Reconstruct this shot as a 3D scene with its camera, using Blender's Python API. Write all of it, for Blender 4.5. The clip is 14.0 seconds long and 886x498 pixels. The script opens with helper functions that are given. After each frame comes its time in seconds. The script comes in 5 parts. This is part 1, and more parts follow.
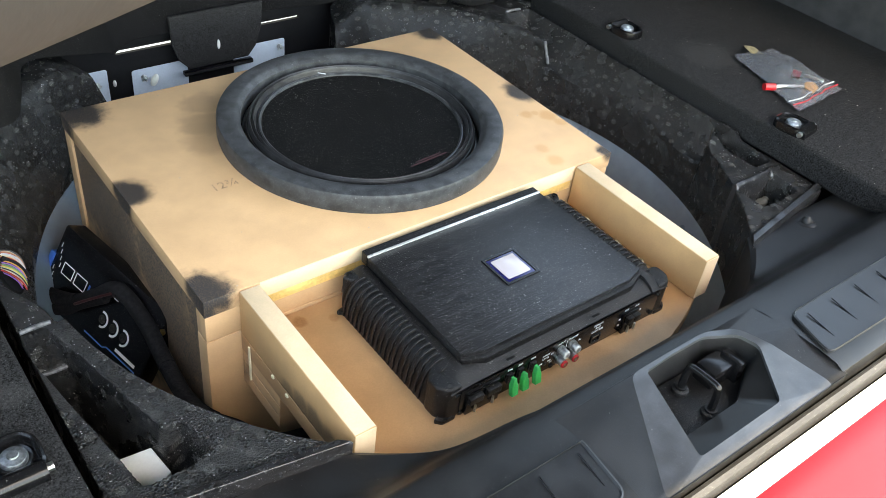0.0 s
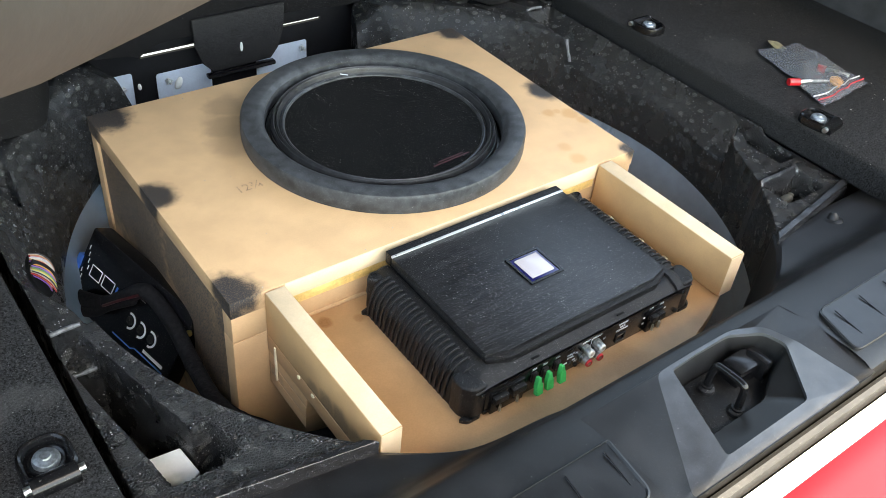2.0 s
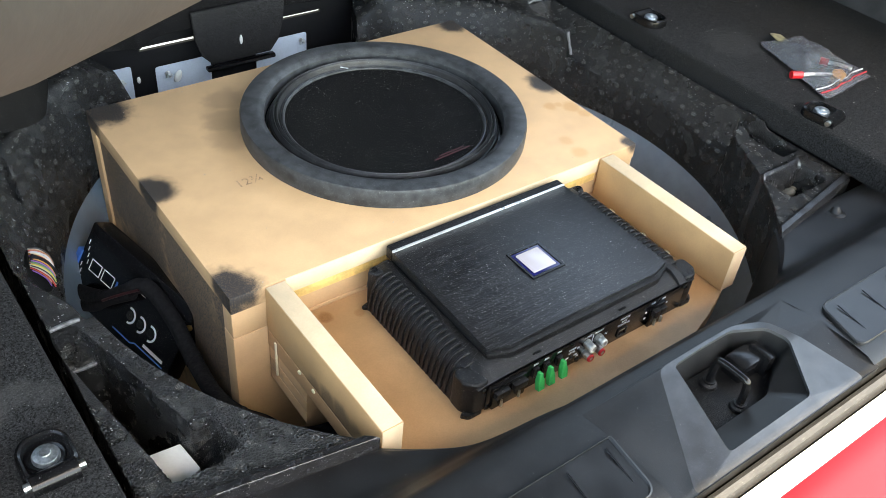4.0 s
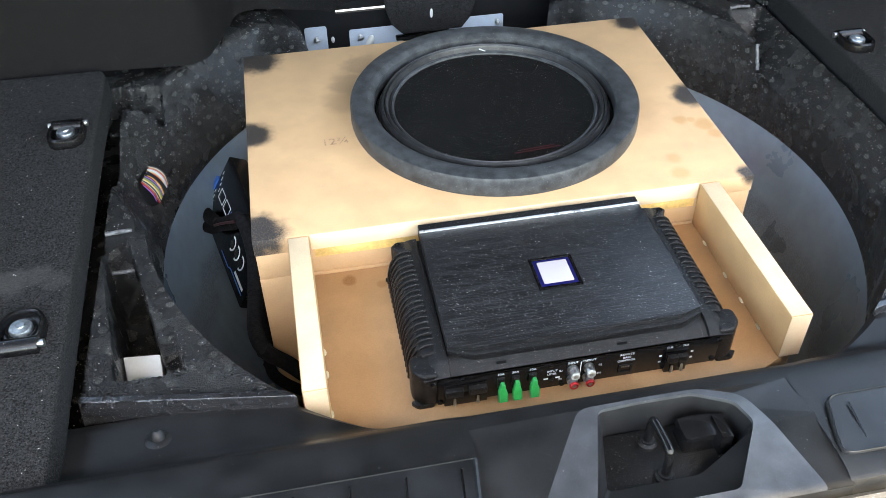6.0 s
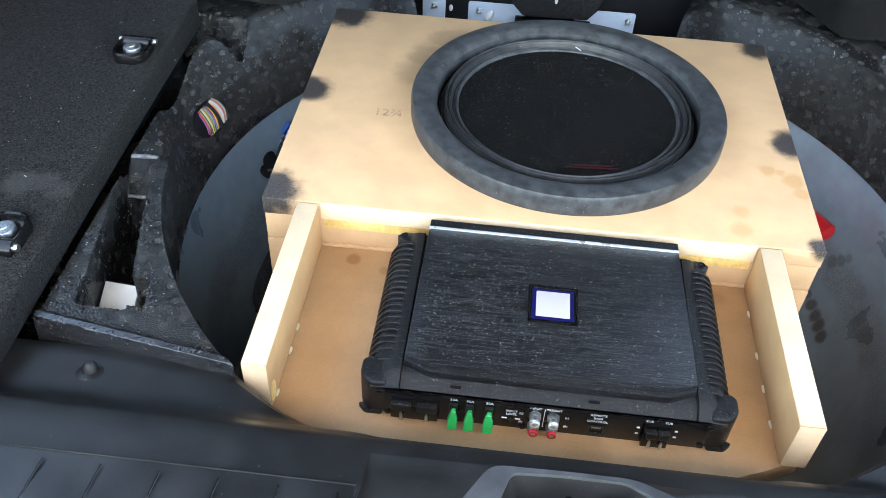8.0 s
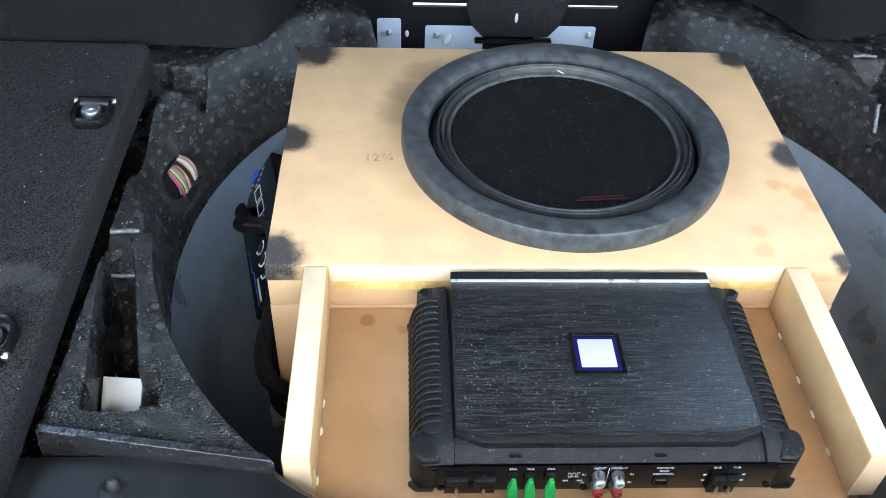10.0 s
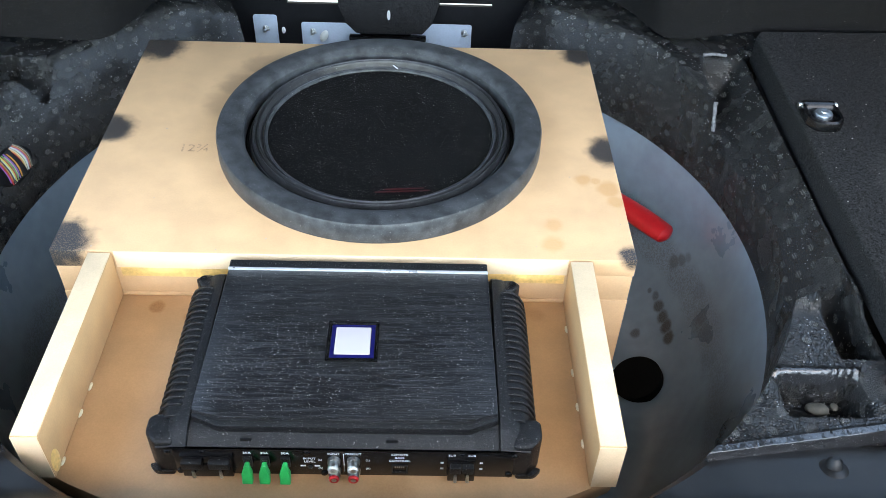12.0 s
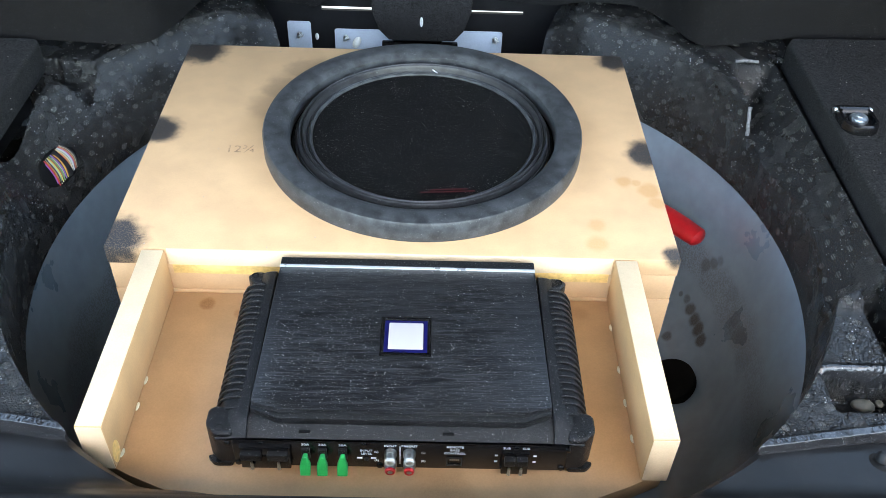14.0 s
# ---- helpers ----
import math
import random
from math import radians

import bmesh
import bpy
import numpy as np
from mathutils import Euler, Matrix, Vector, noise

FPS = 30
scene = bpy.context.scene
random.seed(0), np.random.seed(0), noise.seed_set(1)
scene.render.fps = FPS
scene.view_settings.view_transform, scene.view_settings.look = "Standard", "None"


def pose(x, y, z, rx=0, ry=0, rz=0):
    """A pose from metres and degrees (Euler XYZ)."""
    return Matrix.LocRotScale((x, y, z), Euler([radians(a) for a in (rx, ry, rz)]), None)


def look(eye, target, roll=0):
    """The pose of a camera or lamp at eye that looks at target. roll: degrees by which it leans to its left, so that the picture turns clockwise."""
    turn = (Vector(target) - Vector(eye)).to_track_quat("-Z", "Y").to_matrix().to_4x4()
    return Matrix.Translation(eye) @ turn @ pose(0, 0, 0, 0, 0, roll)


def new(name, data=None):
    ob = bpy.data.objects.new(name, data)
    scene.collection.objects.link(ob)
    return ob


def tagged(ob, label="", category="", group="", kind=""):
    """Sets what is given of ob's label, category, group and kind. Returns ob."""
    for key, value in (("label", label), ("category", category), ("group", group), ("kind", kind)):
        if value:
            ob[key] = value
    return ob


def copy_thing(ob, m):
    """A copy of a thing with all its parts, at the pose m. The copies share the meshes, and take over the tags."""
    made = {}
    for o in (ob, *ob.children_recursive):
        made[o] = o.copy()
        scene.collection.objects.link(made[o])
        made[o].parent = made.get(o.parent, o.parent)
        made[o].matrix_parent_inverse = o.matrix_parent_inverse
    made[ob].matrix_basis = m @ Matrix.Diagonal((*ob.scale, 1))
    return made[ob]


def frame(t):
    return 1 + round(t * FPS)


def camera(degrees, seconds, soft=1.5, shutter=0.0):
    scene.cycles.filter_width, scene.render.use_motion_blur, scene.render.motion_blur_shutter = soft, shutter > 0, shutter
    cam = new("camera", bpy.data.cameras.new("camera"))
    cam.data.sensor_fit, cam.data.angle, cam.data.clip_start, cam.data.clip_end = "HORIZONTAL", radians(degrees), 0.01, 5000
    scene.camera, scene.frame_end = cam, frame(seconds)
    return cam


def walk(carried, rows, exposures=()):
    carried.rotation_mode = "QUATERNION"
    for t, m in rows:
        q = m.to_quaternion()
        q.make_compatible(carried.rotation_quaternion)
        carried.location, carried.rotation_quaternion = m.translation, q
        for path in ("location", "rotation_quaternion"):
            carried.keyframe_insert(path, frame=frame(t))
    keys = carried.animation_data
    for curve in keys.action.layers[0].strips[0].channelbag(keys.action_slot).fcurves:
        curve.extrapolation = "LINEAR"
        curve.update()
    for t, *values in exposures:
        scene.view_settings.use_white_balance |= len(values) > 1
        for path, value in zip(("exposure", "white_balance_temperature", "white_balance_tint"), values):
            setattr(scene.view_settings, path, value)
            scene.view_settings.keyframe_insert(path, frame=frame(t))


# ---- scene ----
cam = camera(53.6, 14.0, soft=0.6)
PATH = [
    (0, (-0.531, -0.607, 0.901), (0.512, 0.553, -0.351), 7.8),
    (0.5, (-0.533, -0.604, 0.902), (0.489, 0.568, -0.356), 7.1),
    (1, (-0.535, -0.601, 0.901), (0.47, 0.58, -0.362), 6.7),
    (1.5, (-0.534, -0.604, 0.903), (0.464, 0.584, -0.36), 6.4),
    (2, (-0.533, -0.606, 0.904), (0.469, 0.581, -0.357), 6.2),
    (4.5, (-0.529, -0.601, 0.903), (0.461, 0.576, -0.375), 6.1),
    (5, (-0.485, -0.62, 0.907), (0.341, 0.644, -0.405), 3.1),
    (5.5, (-0.323, -0.707, 0.916), (0.2, 0.717, -0.387), 1.3),
    (6, (-0.215, -0.733, 0.912), (0.056, 0.74, -0.413), -0.9),
    (6.5, (-0.147, -0.634, 0.895), (0.066, 0.801, -0.483), -1.7),
    (7, (-0.092, -0.623, 0.898), (-0.006, 0.797, -0.507), 1.9),
    (7.5, (-0.032, -0.666, 0.895), (-0.107, 0.766, -0.499), 3.6),
    (7.7, (-0.033, -0.676, 0.892), (-0.152, 0.764, -0.492), 2.9),
    (9.8, (-0.239, -0.604, 0.89), (-0.118, 0.856, -0.472), 2.5),
    (10, (-0.157, -0.605, 0.889), (-0.061, 0.852, -0.478), 2.8),
    (10.5, (-0.007, -0.609, 0.88), (0.051, 0.847, -0.491), 4.5),
    (11, (0.06, -0.621, 0.889), (0.111, 0.846, -0.47), 3.8),
    (11.5, (0.08, -0.628, 0.89), (0.126, 0.841, -0.467), 2.5),
    (12, (0.076, -0.625, 0.89), (0.121, 0.842, -0.469), 2.3),
    (12.5, (0.069, -0.623, 0.888), (0.117, 0.85, -0.464), 2.4),
    (13, (0.056, -0.625, 0.889), (0.108, 0.856, -0.453), 2.8),
    (13.5, (0.044, -0.636, 0.89), (0.097, 0.85, -0.448), 2.9),
    (14, (0.031, -0.645, 0.888), (0.071, 0.842, -0.45), 2.4),
]
EXPOSURE = [(0.0, 3.72, 9300, 6), (5.0, 3.72, 9200, 6), (5.5, 3.82, 9000, 6), (6.0, 3.91, 8700, 7), (6.5, 3.86, 8600, 6), (7.0, 3.80, 8400, 5), (7.5, 3.87, 8100, 5), (10.0, 3.98, 7900, 3), (11.0, 3.84, 7900, 3), (12.5, 3.88, 7900, 4), (14.0, 3.93, 7900, 4)]
walk(cam, [(t, look(eye, target, roll)) for t, eye, target, roll in PATH], EXPOSURE)

# ---- light ----
world = bpy.data.worlds.new("sky_world")
scene.world = world
world.use_nodes = True
wn = world.node_tree.nodes
sky = wn.new("ShaderNodeTexSky")
sky.sky_type = "NISHITA"
sky.sun_disc = False
sky.sun_elevation = radians(59)
sky.sun_rotation = radians(170)
wn["Background"].inputs["Strength"].default_value = 0.15
world.node_tree.links.new(sky.outputs["Color"], wn["Background"].inputs["Color"])

sun_data = bpy.data.lights.new("sun", "SUN")
sun_data.energy, sun_data.angle, sun_data.color = 2.5, radians(0.6), (1.0, 0.95, 0.88)
sun = new("sun", sun_data)
SUN_FROM = Vector((0.0, -0.60, 1.0)).normalized()
sun.matrix_world = SUN_FROM.to_track_quat("Z", "Y").to_matrix().to_4x4()


# ---- helpers for building ----
def box(x0, x1, y0, y1, z0, z1, bevel=0.0, segs=2, bm=None):
    own = bmesh.new()
    bmesh.ops.create_cube(own, size=1.0)
    for v in own.verts:
        v.co = Vector(((x0 + x1) / 2 + v.co.x * (x1 - x0), (y0 + y1) / 2 + v.co.y * (y1 - y0), (z0 + z1) / 2 + v.co.z * (z1 - z0)))
    if bevel:
        bmesh.ops.bevel(own, geom=own.edges[:] , offset=bevel, segments=segs, affect="EDGES", profile=0.5)
    return join(bm, own) if bm else own


def join(bm, other):
    me = bpy.data.meshes.new("tmp")
    other.to_mesh(me)
    other.free()
    bm.from_mesh(me)
    bpy.data.meshes.remove(me)
    return bm


def moved(bm, m):
    bm.transform(m)
    return bm


def lathe(profile, n=96, centre=(0, 0), closed=False):
    """A turned solid about the z axis from (radius, height) pairs."""
    bm = bmesh.new()
    rings = []
    for r, z in profile:
        if r < 1e-6:
            rings.append([bm.verts.new((centre[0], centre[1], z))])
        else:
            rings.append([bm.verts.new((centre[0] + r * math.cos(2 * math.pi * k / n), centre[1] + r * math.sin(2 * math.pi * k / n), z)) for k in range(n)])
    pairs = list(zip(rings, rings[1:])) + ([(rings[-1], rings[0])] if closed else [])
    for a, b in pairs:
        for k in range(n):
            q = [a[k % len(a)], a[(k + 1) % len(a)], b[(k + 1) % len(b)], b[k % len(b)]]
            q = list(dict.fromkeys(q))
            if len(q) > 2:
                bm.faces.new(q)
    bmesh.ops.recalc_face_normals(bm, faces=bm.faces[:])
    return bm


def prism(outline, z0, z1, bevel=0.0, segs=2):
    """An outline in x, y raised from z0 to z1."""
    bm = bmesh.new()
    low = [bm.verts.new((x, y, z0)) for x, y in outline]
    top = [bm.verts.new((x, y, z1)) for x, y in outline]
    n = len(outline)
    bm.faces.new(low[::-1])
    bm.faces.new(top)
    for k in range(n):
        bm.faces.new((low[k], low[(k + 1) % n], top[(k + 1) % n], top[k]))
    bmesh.ops.recalc_face_normals(bm, faces=bm.faces[:])
    if bevel:
        edges = [e for e in bm.edges if len(e.link_faces) == 2 and e.calc_face_angle() > 0.6]
        bmesh.ops.bevel(bm, geom=edges, offset=bevel, segments=segs, affect="EDGES", profile=0.5)
    return bm


def sweep(profile, x0, x1, nx=1):
    """A profile of (y, z) pairs drawn along x, as an open sheet."""
    bm = bmesh.new()
    rows = [[bm.verts.new((x0 + (x1 - x0) * i / nx, y, z)) for y, z in profile] for i in range(nx + 1)]
    for a, b in zip(rows, rows[1:]):
        for k in range(len(profile) - 1):
            bm.faces.new((a[k], a[k + 1], b[k + 1], b[k]))
    bmesh.ops.recalc_face_normals(bm, faces=bm.faces[:])
    return bm


def tube(points, radius, n=12, smooth_steps=6):
    """A round bar or cable through points."""
    pts = [Vector(p) for p in points]
    fine = []
    for i in range(len(pts) - 1):
        p0, p1, p2, p3 = pts[max(i - 1, 0)], pts[i], pts[i + 1], pts[min(i + 2, len(pts) - 1)]
        for s in range(smooth_steps):
            u = s / smooth_steps
            fine.append(0.5 * (2 * p1 + (p2 - p0) * u + (2 * p0 - 5 * p1 + 4 * p2 - p3) * u * u + (3 * p1 - p0 - 3 * p2 + p3) * u ** 3))
    fine.append(pts[-1])
    bm = bmesh.new()
    rings, side = [], None
    for i, p in enumerate(fine):
        d = (fine[min(i + 1, len(fine) - 1)] - fine[max(i - 1, 0)]).normalized()
        if side is None:
            side = d.orthogonal().normalized()
        side = (side - d * side.dot(d)).normalized()
        up = d.cross(side)
        rings.append([bm.verts.new(p + radius * (math.cos(2 * math.pi * k / n) * side + math.sin(2 * math.pi * k / n) * up)) for k in range(n)])
    for a, b in zip(rings, rings[1:]):
        for k in range(n):
            bm.faces.new((a[k], a[(k + 1) % n], b[(k + 1) % n], b[k]))
    bm.faces.new(rings[0][::-1])
    bm.faces.new(rings[-1])
    bmesh.ops.recalc_face_normals(bm, faces=bm.faces[:])
    return bm


def mesh_ob(name, bm, material, smooth=True, angle=35):
    me = bpy.data.meshes.new(name)
    if smooth:
        for f in bm.faces:
            f.smooth = True
        for e in bm.edges:
            e.smooth = len(e.link_faces) != 2 or e.calc_face_angle(0) < radians(angle)
    bm.to_mesh(me)
    bm.free()
    me.materials.append(material)
    return new(name, me)


def part(name, bm, material, parent, label="", smooth=True):
    ob = mesh_ob(name, bm, material, smooth)
    ob.parent = parent
    if label:
        ob["label"] = label
    return ob


def thing(name, label, category, group="", at=(0, 0, 0)):
    ob = new(name)
    ob.location = at
    ob.empty_display_size = 0.02
    return tagged(ob, label, category, group)


def single(name, bm, material, label, category, group="", kind="", smooth=True):
    return tagged(mesh_ob(name, bm, material, smooth), label, category, group, kind)


# ---- materials ----
def material(name, base, rough=0.5, metal=0.0, vary=0.12, scale=40.0, bump=0.0, bump_scale=300.0, dust=0.0, coat=0.0, spec=0.5):
    """A surface with slow blotches, fine grain, fine relief and, if asked, a little pale dust."""
    m = bpy.data.materials.new(name)
    m.use_nodes = True
    t = m.node_tree
    b = t.nodes["Principled BSDF"]
    b.inputs["Metallic"].default_value = metal
    b.inputs["Coat Weight"].default_value = coat
    b.inputs["Specular IOR Level"].default_value = spec
    co = t.nodes.new("ShaderNodeTexCoord")
    n1 = t.nodes.new("ShaderNodeTexNoise")
    n1.inputs["Scale"].default_value, n1.inputs["Detail"].default_value = scale, 6
    t.links.new(co.outputs["Object"], n1.inputs["Vector"])
    n2 = t.nodes.new("ShaderNodeTexNoise")
    n2.inputs["Scale"].default_value, n2.inputs["Detail"].default_value = bump_scale, 3
    t.links.new(co.outputs["Object"], n2.inputs["Vector"])
    ramp = t.nodes.new("ShaderNodeMix")
    ramp.data_type = "RGBA"
    lo = [c * (1 - vary) for c in base]
    hi = [min(1, c * (1 + vary)) for c in base]
    ramp.inputs[6].default_value, ramp.inputs[7].default_value = (*lo, 1), (*hi, 1)
    spread = t.nodes.new("ShaderNodeMapRange")
    spread.inputs[1].default_value, spread.inputs[2].default_value = 0.34, 0.66
    t.links.new(n1.outputs["Fac"], spread.inputs[0])
    t.links.new(spread.outputs[0], ramp.inputs[0])
    fine = t.nodes.new("ShaderNodeMapRange")
    fine.inputs[1].default_value, fine.inputs[2].default_value = 0.3, 0.7
    fine.inputs[3].default_value, fine.inputs[4].default_value = 1 - 0.5 * vary, 1 + 0.5 * vary
    t.links.new(n2.outputs["Fac"], fine.inputs[0])
    grain = t.nodes.new("ShaderNodeVectorMath")
    grain.operation = "SCALE"
    t.links.new(ramp.outputs[2], grain.inputs[0])
    t.links.new(fine.outputs[0], grain.inputs["Scale"])
    colour = grain.outputs[0]
    if dust:
        grit = None
        for size, share in ((600.0, 0.12), (1150.0, 0.40)):
            dn = t.nodes.new("ShaderNodeTexVoronoi")
            dn.inputs["Scale"].default_value = size
            t.links.new(co.outputs["Object"], dn.inputs["Vector"])
            pick = t.nodes.new("ShaderNodeSeparateColor")
            t.links.new(dn.outputs["Color"], pick.inputs[0])
            rad = t.nodes.new("ShaderNodeMapRange")
            rad.inputs[1].default_value, rad.inputs[2].default_value = 1 - min(0.9, share * 1.5 * dust), 1.0
            rad.inputs[3].default_value, rad.inputs[4].default_value = 0.10, 0.40
            t.links.new(pick.outputs[0], rad.inputs[0])
            near = t.nodes.new("ShaderNodeMath")
            near.operation = "LESS_THAN"
            t.links.new(dn.outputs["Distance"], near.inputs[0])
            t.links.new(rad.outputs[0], near.inputs[1])
            if grit is None:
                grit = near.outputs[0]
            else:
                both = t.nodes.new("ShaderNodeMath")
                both.operation = "MAXIMUM"
                t.links.new(grit, both.inputs[0])
                t.links.new(near.outputs[0], both.inputs[1])
                grit = both.outputs[0]
        cut = t.nodes.new("ShaderNodeMath")
        cut.operation = "MULTIPLY"
        cut.inputs[1].default_value = 0.25 + 0.5 * dust
        t.links.new(grit, cut.inputs[0])
        mx = t.nodes.new("ShaderNodeMix")
        mx.data_type = "RGBA"
        mx.inputs[7].default_value = (0.44, 0.43, 0.41, 1)
        t.links.new(cut.outputs[0], mx.inputs[0])
        t.links.new(colour, mx.inputs[6])
        colour = mx.outputs[2]
    t.links.new(colour, b.inputs["Base Color"])
    mr = t.nodes.new("ShaderNodeMapRange")
    mr.inputs[3].default_value, mr.inputs[4].default_value = max(0.02, rough - 0.1), min(1, rough + 0.1)
    t.links.new(n1.outputs["Fac"], mr.inputs[0])
    t.links.new(mr.outputs[0], b.inputs["Roughness"])
    if bump:
        bp = t.nodes.new("ShaderNodeBump")
        bp.inputs["Strength"].default_value, bp.inputs["Distance"].default_value = bump, 0.001
        t.links.new(n2.outputs["Fac"], bp.inputs["Height"])
        t.links.new(bp.outputs["Normal"], b.inputs["Normal"])
    return m


MDF = material("mdf_face", (0.572, 0.352, 0.186), 0.55, vary=0.07, scale=25, bump=0.06, bump_scale=600)
MDF_EDGE = material("mdf_cut_edge", (0.68, 0.505, 0.32), 0.75, vary=0.08, scale=30, bump=0.15, bump_scale=700)
TRIM_FELT = material("dark_trim_felt", (0.0075, 0.0072, 0.0073), 0.95, vary=0.38, scale=800, bump=0.6, bump_scale=2300, dust=0.025, spec=0.05)
CARPET = material("black_felt", (0.0235, 0.023, 0.023), 0.95, vary=0.75, scale=650, bump=1.0, bump_scale=1900, dust=0.05, spec=0.05)
PLASTIC = material("grained_black_plastic", (0.0105, 0.0107, 0.0112), 0.40, vary=0.45, scale=26, bump=0.12, bump_scale=1800, dust=0.02, spec=0.36)
# paler copy of the sill plastic; its grey paints in the reflected sky
RIM_PLASTIC = material("sky_bright_plastic", (0.044, 0.047, 0.052), 0.36, vary=0.3, scale=40, bump=0.08, bump_scale=900, dust=0.02, spec=0.6)
BLACK = material("black_cast_metal", (0.0055, 0.0055, 0.006), 0.38, vary=0.3, scale=60, bump=0.7, bump_scale=1300, dust=0.24, spec=0.30)
GLOSS = material("glossy_black", (0.005, 0.005, 0.0055), 0.22, vary=0.2, scale=40, dust=0.015, spec=0.3)
PANEL = material("black_panel_paint", (0.007, 0.007, 0.008), 0.5, vary=0.2, scale=50, bump=0.1, spec=0.25)
RUBBER = material("dusty_ring_paint", (0.038, 0.040, 0.042), 0.40, vary=0.45, scale=70, bump=0.25, bump_scale=1000, dust=0.07, spec=0.3)
ROLL = material("surround_rubber", (0.026, 0.026, 0.027), 0.34, vary=0.35, scale=80, bump=0.15, bump_scale=700, dust=0.06, spec=0.4)
CONE = material("black_cone", (0.0022, 0.0022, 0.0024), 0.36, vary=0.3, scale=90, bump=0.3, bump_scale=1400, dust=0.28, spec=0.08)
RED = material("red_car_paint", (0.13, 0.002, 0.004), 0.3, vary=0.05, scale=5, coat=0.15, spec=0.2)
BUMPER_GLINT = material("white_bumper_glint", (0.8, 0.8, 0.8), 0.3, vary=0.04, scale=8)
SEAL = material("weatherstrip_rubber", (0.02, 0.02, 0.021), 0.55, vary=0.2, scale=30, bump=0.1, dust=0.1, spec=0.3)
CONCRETE = material("concrete_ground", (0.13, 0.128, 0.122), 0.85, vary=0.2, scale=2, bump=0.3, bump_scale=60)
LINER = material("grey_lining", (0.03, 0.03, 0.032), 0.9, vary=0.2, scale=30, bump=0.3, bump_scale=500, spec=0.2)
FRAME_TRIM = material("brownish_grey_trim", (0.019, 0.016, 0.014), 0.7, vary=0.25, scale=14, bump=0.1, bump_scale=300)
STEEL_PLATE = material("pale_blue_grey_paint", (0.45, 0.52, 0.60), 0.4, vary=0.08, scale=20)
CHROME = material("worn_zinc", (0.55, 0.57, 0.55), 0.32, metal=1.0, vary=0.25, scale=150, bump=0.3, bump_scale=600)
ZINC = material("dull_zinc_bolt", (0.30, 0.32, 0.33), 0.4, metal=0.9, vary=0.3, scale=200, bump=0.4, bump_scale=600)
INLAY = material("smooth_inlay_plastic", (0.012, 0.0128, 0.0142), 0.34, vary=0.5, scale=28, bump=0.1, bump_scale=1400, dust=0.02, spec=0.45)
SILVER = material("silver_trim", (0.75, 0.75, 0.76), 0.3, metal=0.6, vary=0.05, scale=40)
GREEN = material("green_fuse_plastic", (0.01, 0.42, 0.10), 0.35, vary=0.1, scale=60)
RED_PLASTIC = material("red_plastic", (0.50, 0.012, 0.018), 0.35, vary=0.08, scale=60)
ORANGE = material("orange_plastic", (0.75, 0.38, 0.10), 0.5, vary=0.15, scale=60)
WHITE_PLASTIC = material("milky_plastic", (0.62, 0.64, 0.60), 0.45, vary=0.08, scale=60)
PAPER = material("white_foam_sheet", (0.80, 0.81, 0.77), 0.7, vary=0.06, scale=25, bump=0.1)
INK = material("white_print", (0.75, 0.76, 0.78), 0.5, vary=0.03)
BLUE_INK = material("blue_print", (0.03, 0.16, 0.55), 0.45, vary=0.05)
RED_INK = material("dark_red_print", (0.040, 0.003, 0.004), 0.45, vary=0.3, scale=200)
PENCIL = material("pencil_lead", (0.36, 0.22, 0.12), 0.5, vary=0.3, scale=300)
GLUE_BAND = material("glue_soaked_wood", (0.74, 0.47, 0.16), 0.35, vary=0.3, scale=35)
GLUE = material("dried_glue", (0.75, 0.66, 0.45), 0.4, vary=0.1, scale=90)
LOOM = material("fabric_loom_tape", (0.011, 0.011, 0.012), 0.9, vary=0.4, scale=200, bump=0.9, bump_scale=500, spec=0.15)
STONE = material("grey_pebble", (0.085, 0.078, 0.062), 0.7, vary=0.25, scale=80, bump=0.4, bump_scale=300)
CRUMB = material("lint_crumbs", (0.33, 0.31, 0.28), 0.8, vary=0.2, scale=90)
STONE_DUST = material("pale_dust", (0.34, 0.33, 0.315), 0.8, vary=0.3, scale=400)
GOLD = material("brass_pin", (0.62, 0.45, 0.16), 0.3, metal=1.0, vary=0.1)
HOLE = material("dark_hole", (0.006, 0.006, 0.006), 0.8, vary=0.2, spec=0.1)


def glow(name, colour, strength):
    m = bpy.data.materials.new(name)
    m.use_nodes = True
    b = m.node_tree.nodes["Principled BSDF"]
    b.inputs["Base Color"].default_value = (*colour, 1)
    b.inputs["Emission Color"].default_value = (*colour, 1)
    b.inputs["Emission Strength"].default_value = strength
    b.inputs["Roughness"].default_value = 0.2
    return m


BADGE_LIGHT = glow("lit_badge", (0.20, 0.21, 0.26), 0.14)
BADGE_EDGE = glow("blue_badge_edge", (0.006, 0.007, 0.06), 0.02)
DAYLIGHT = glow("daylight_sheet_glow", (0.72, 0.86, 1.0), 0.12)


def node(t, kind, **values):
    n = t.nodes.new(kind)
    for k, v in values.items():
        n.inputs[k].default_value = v
    return n


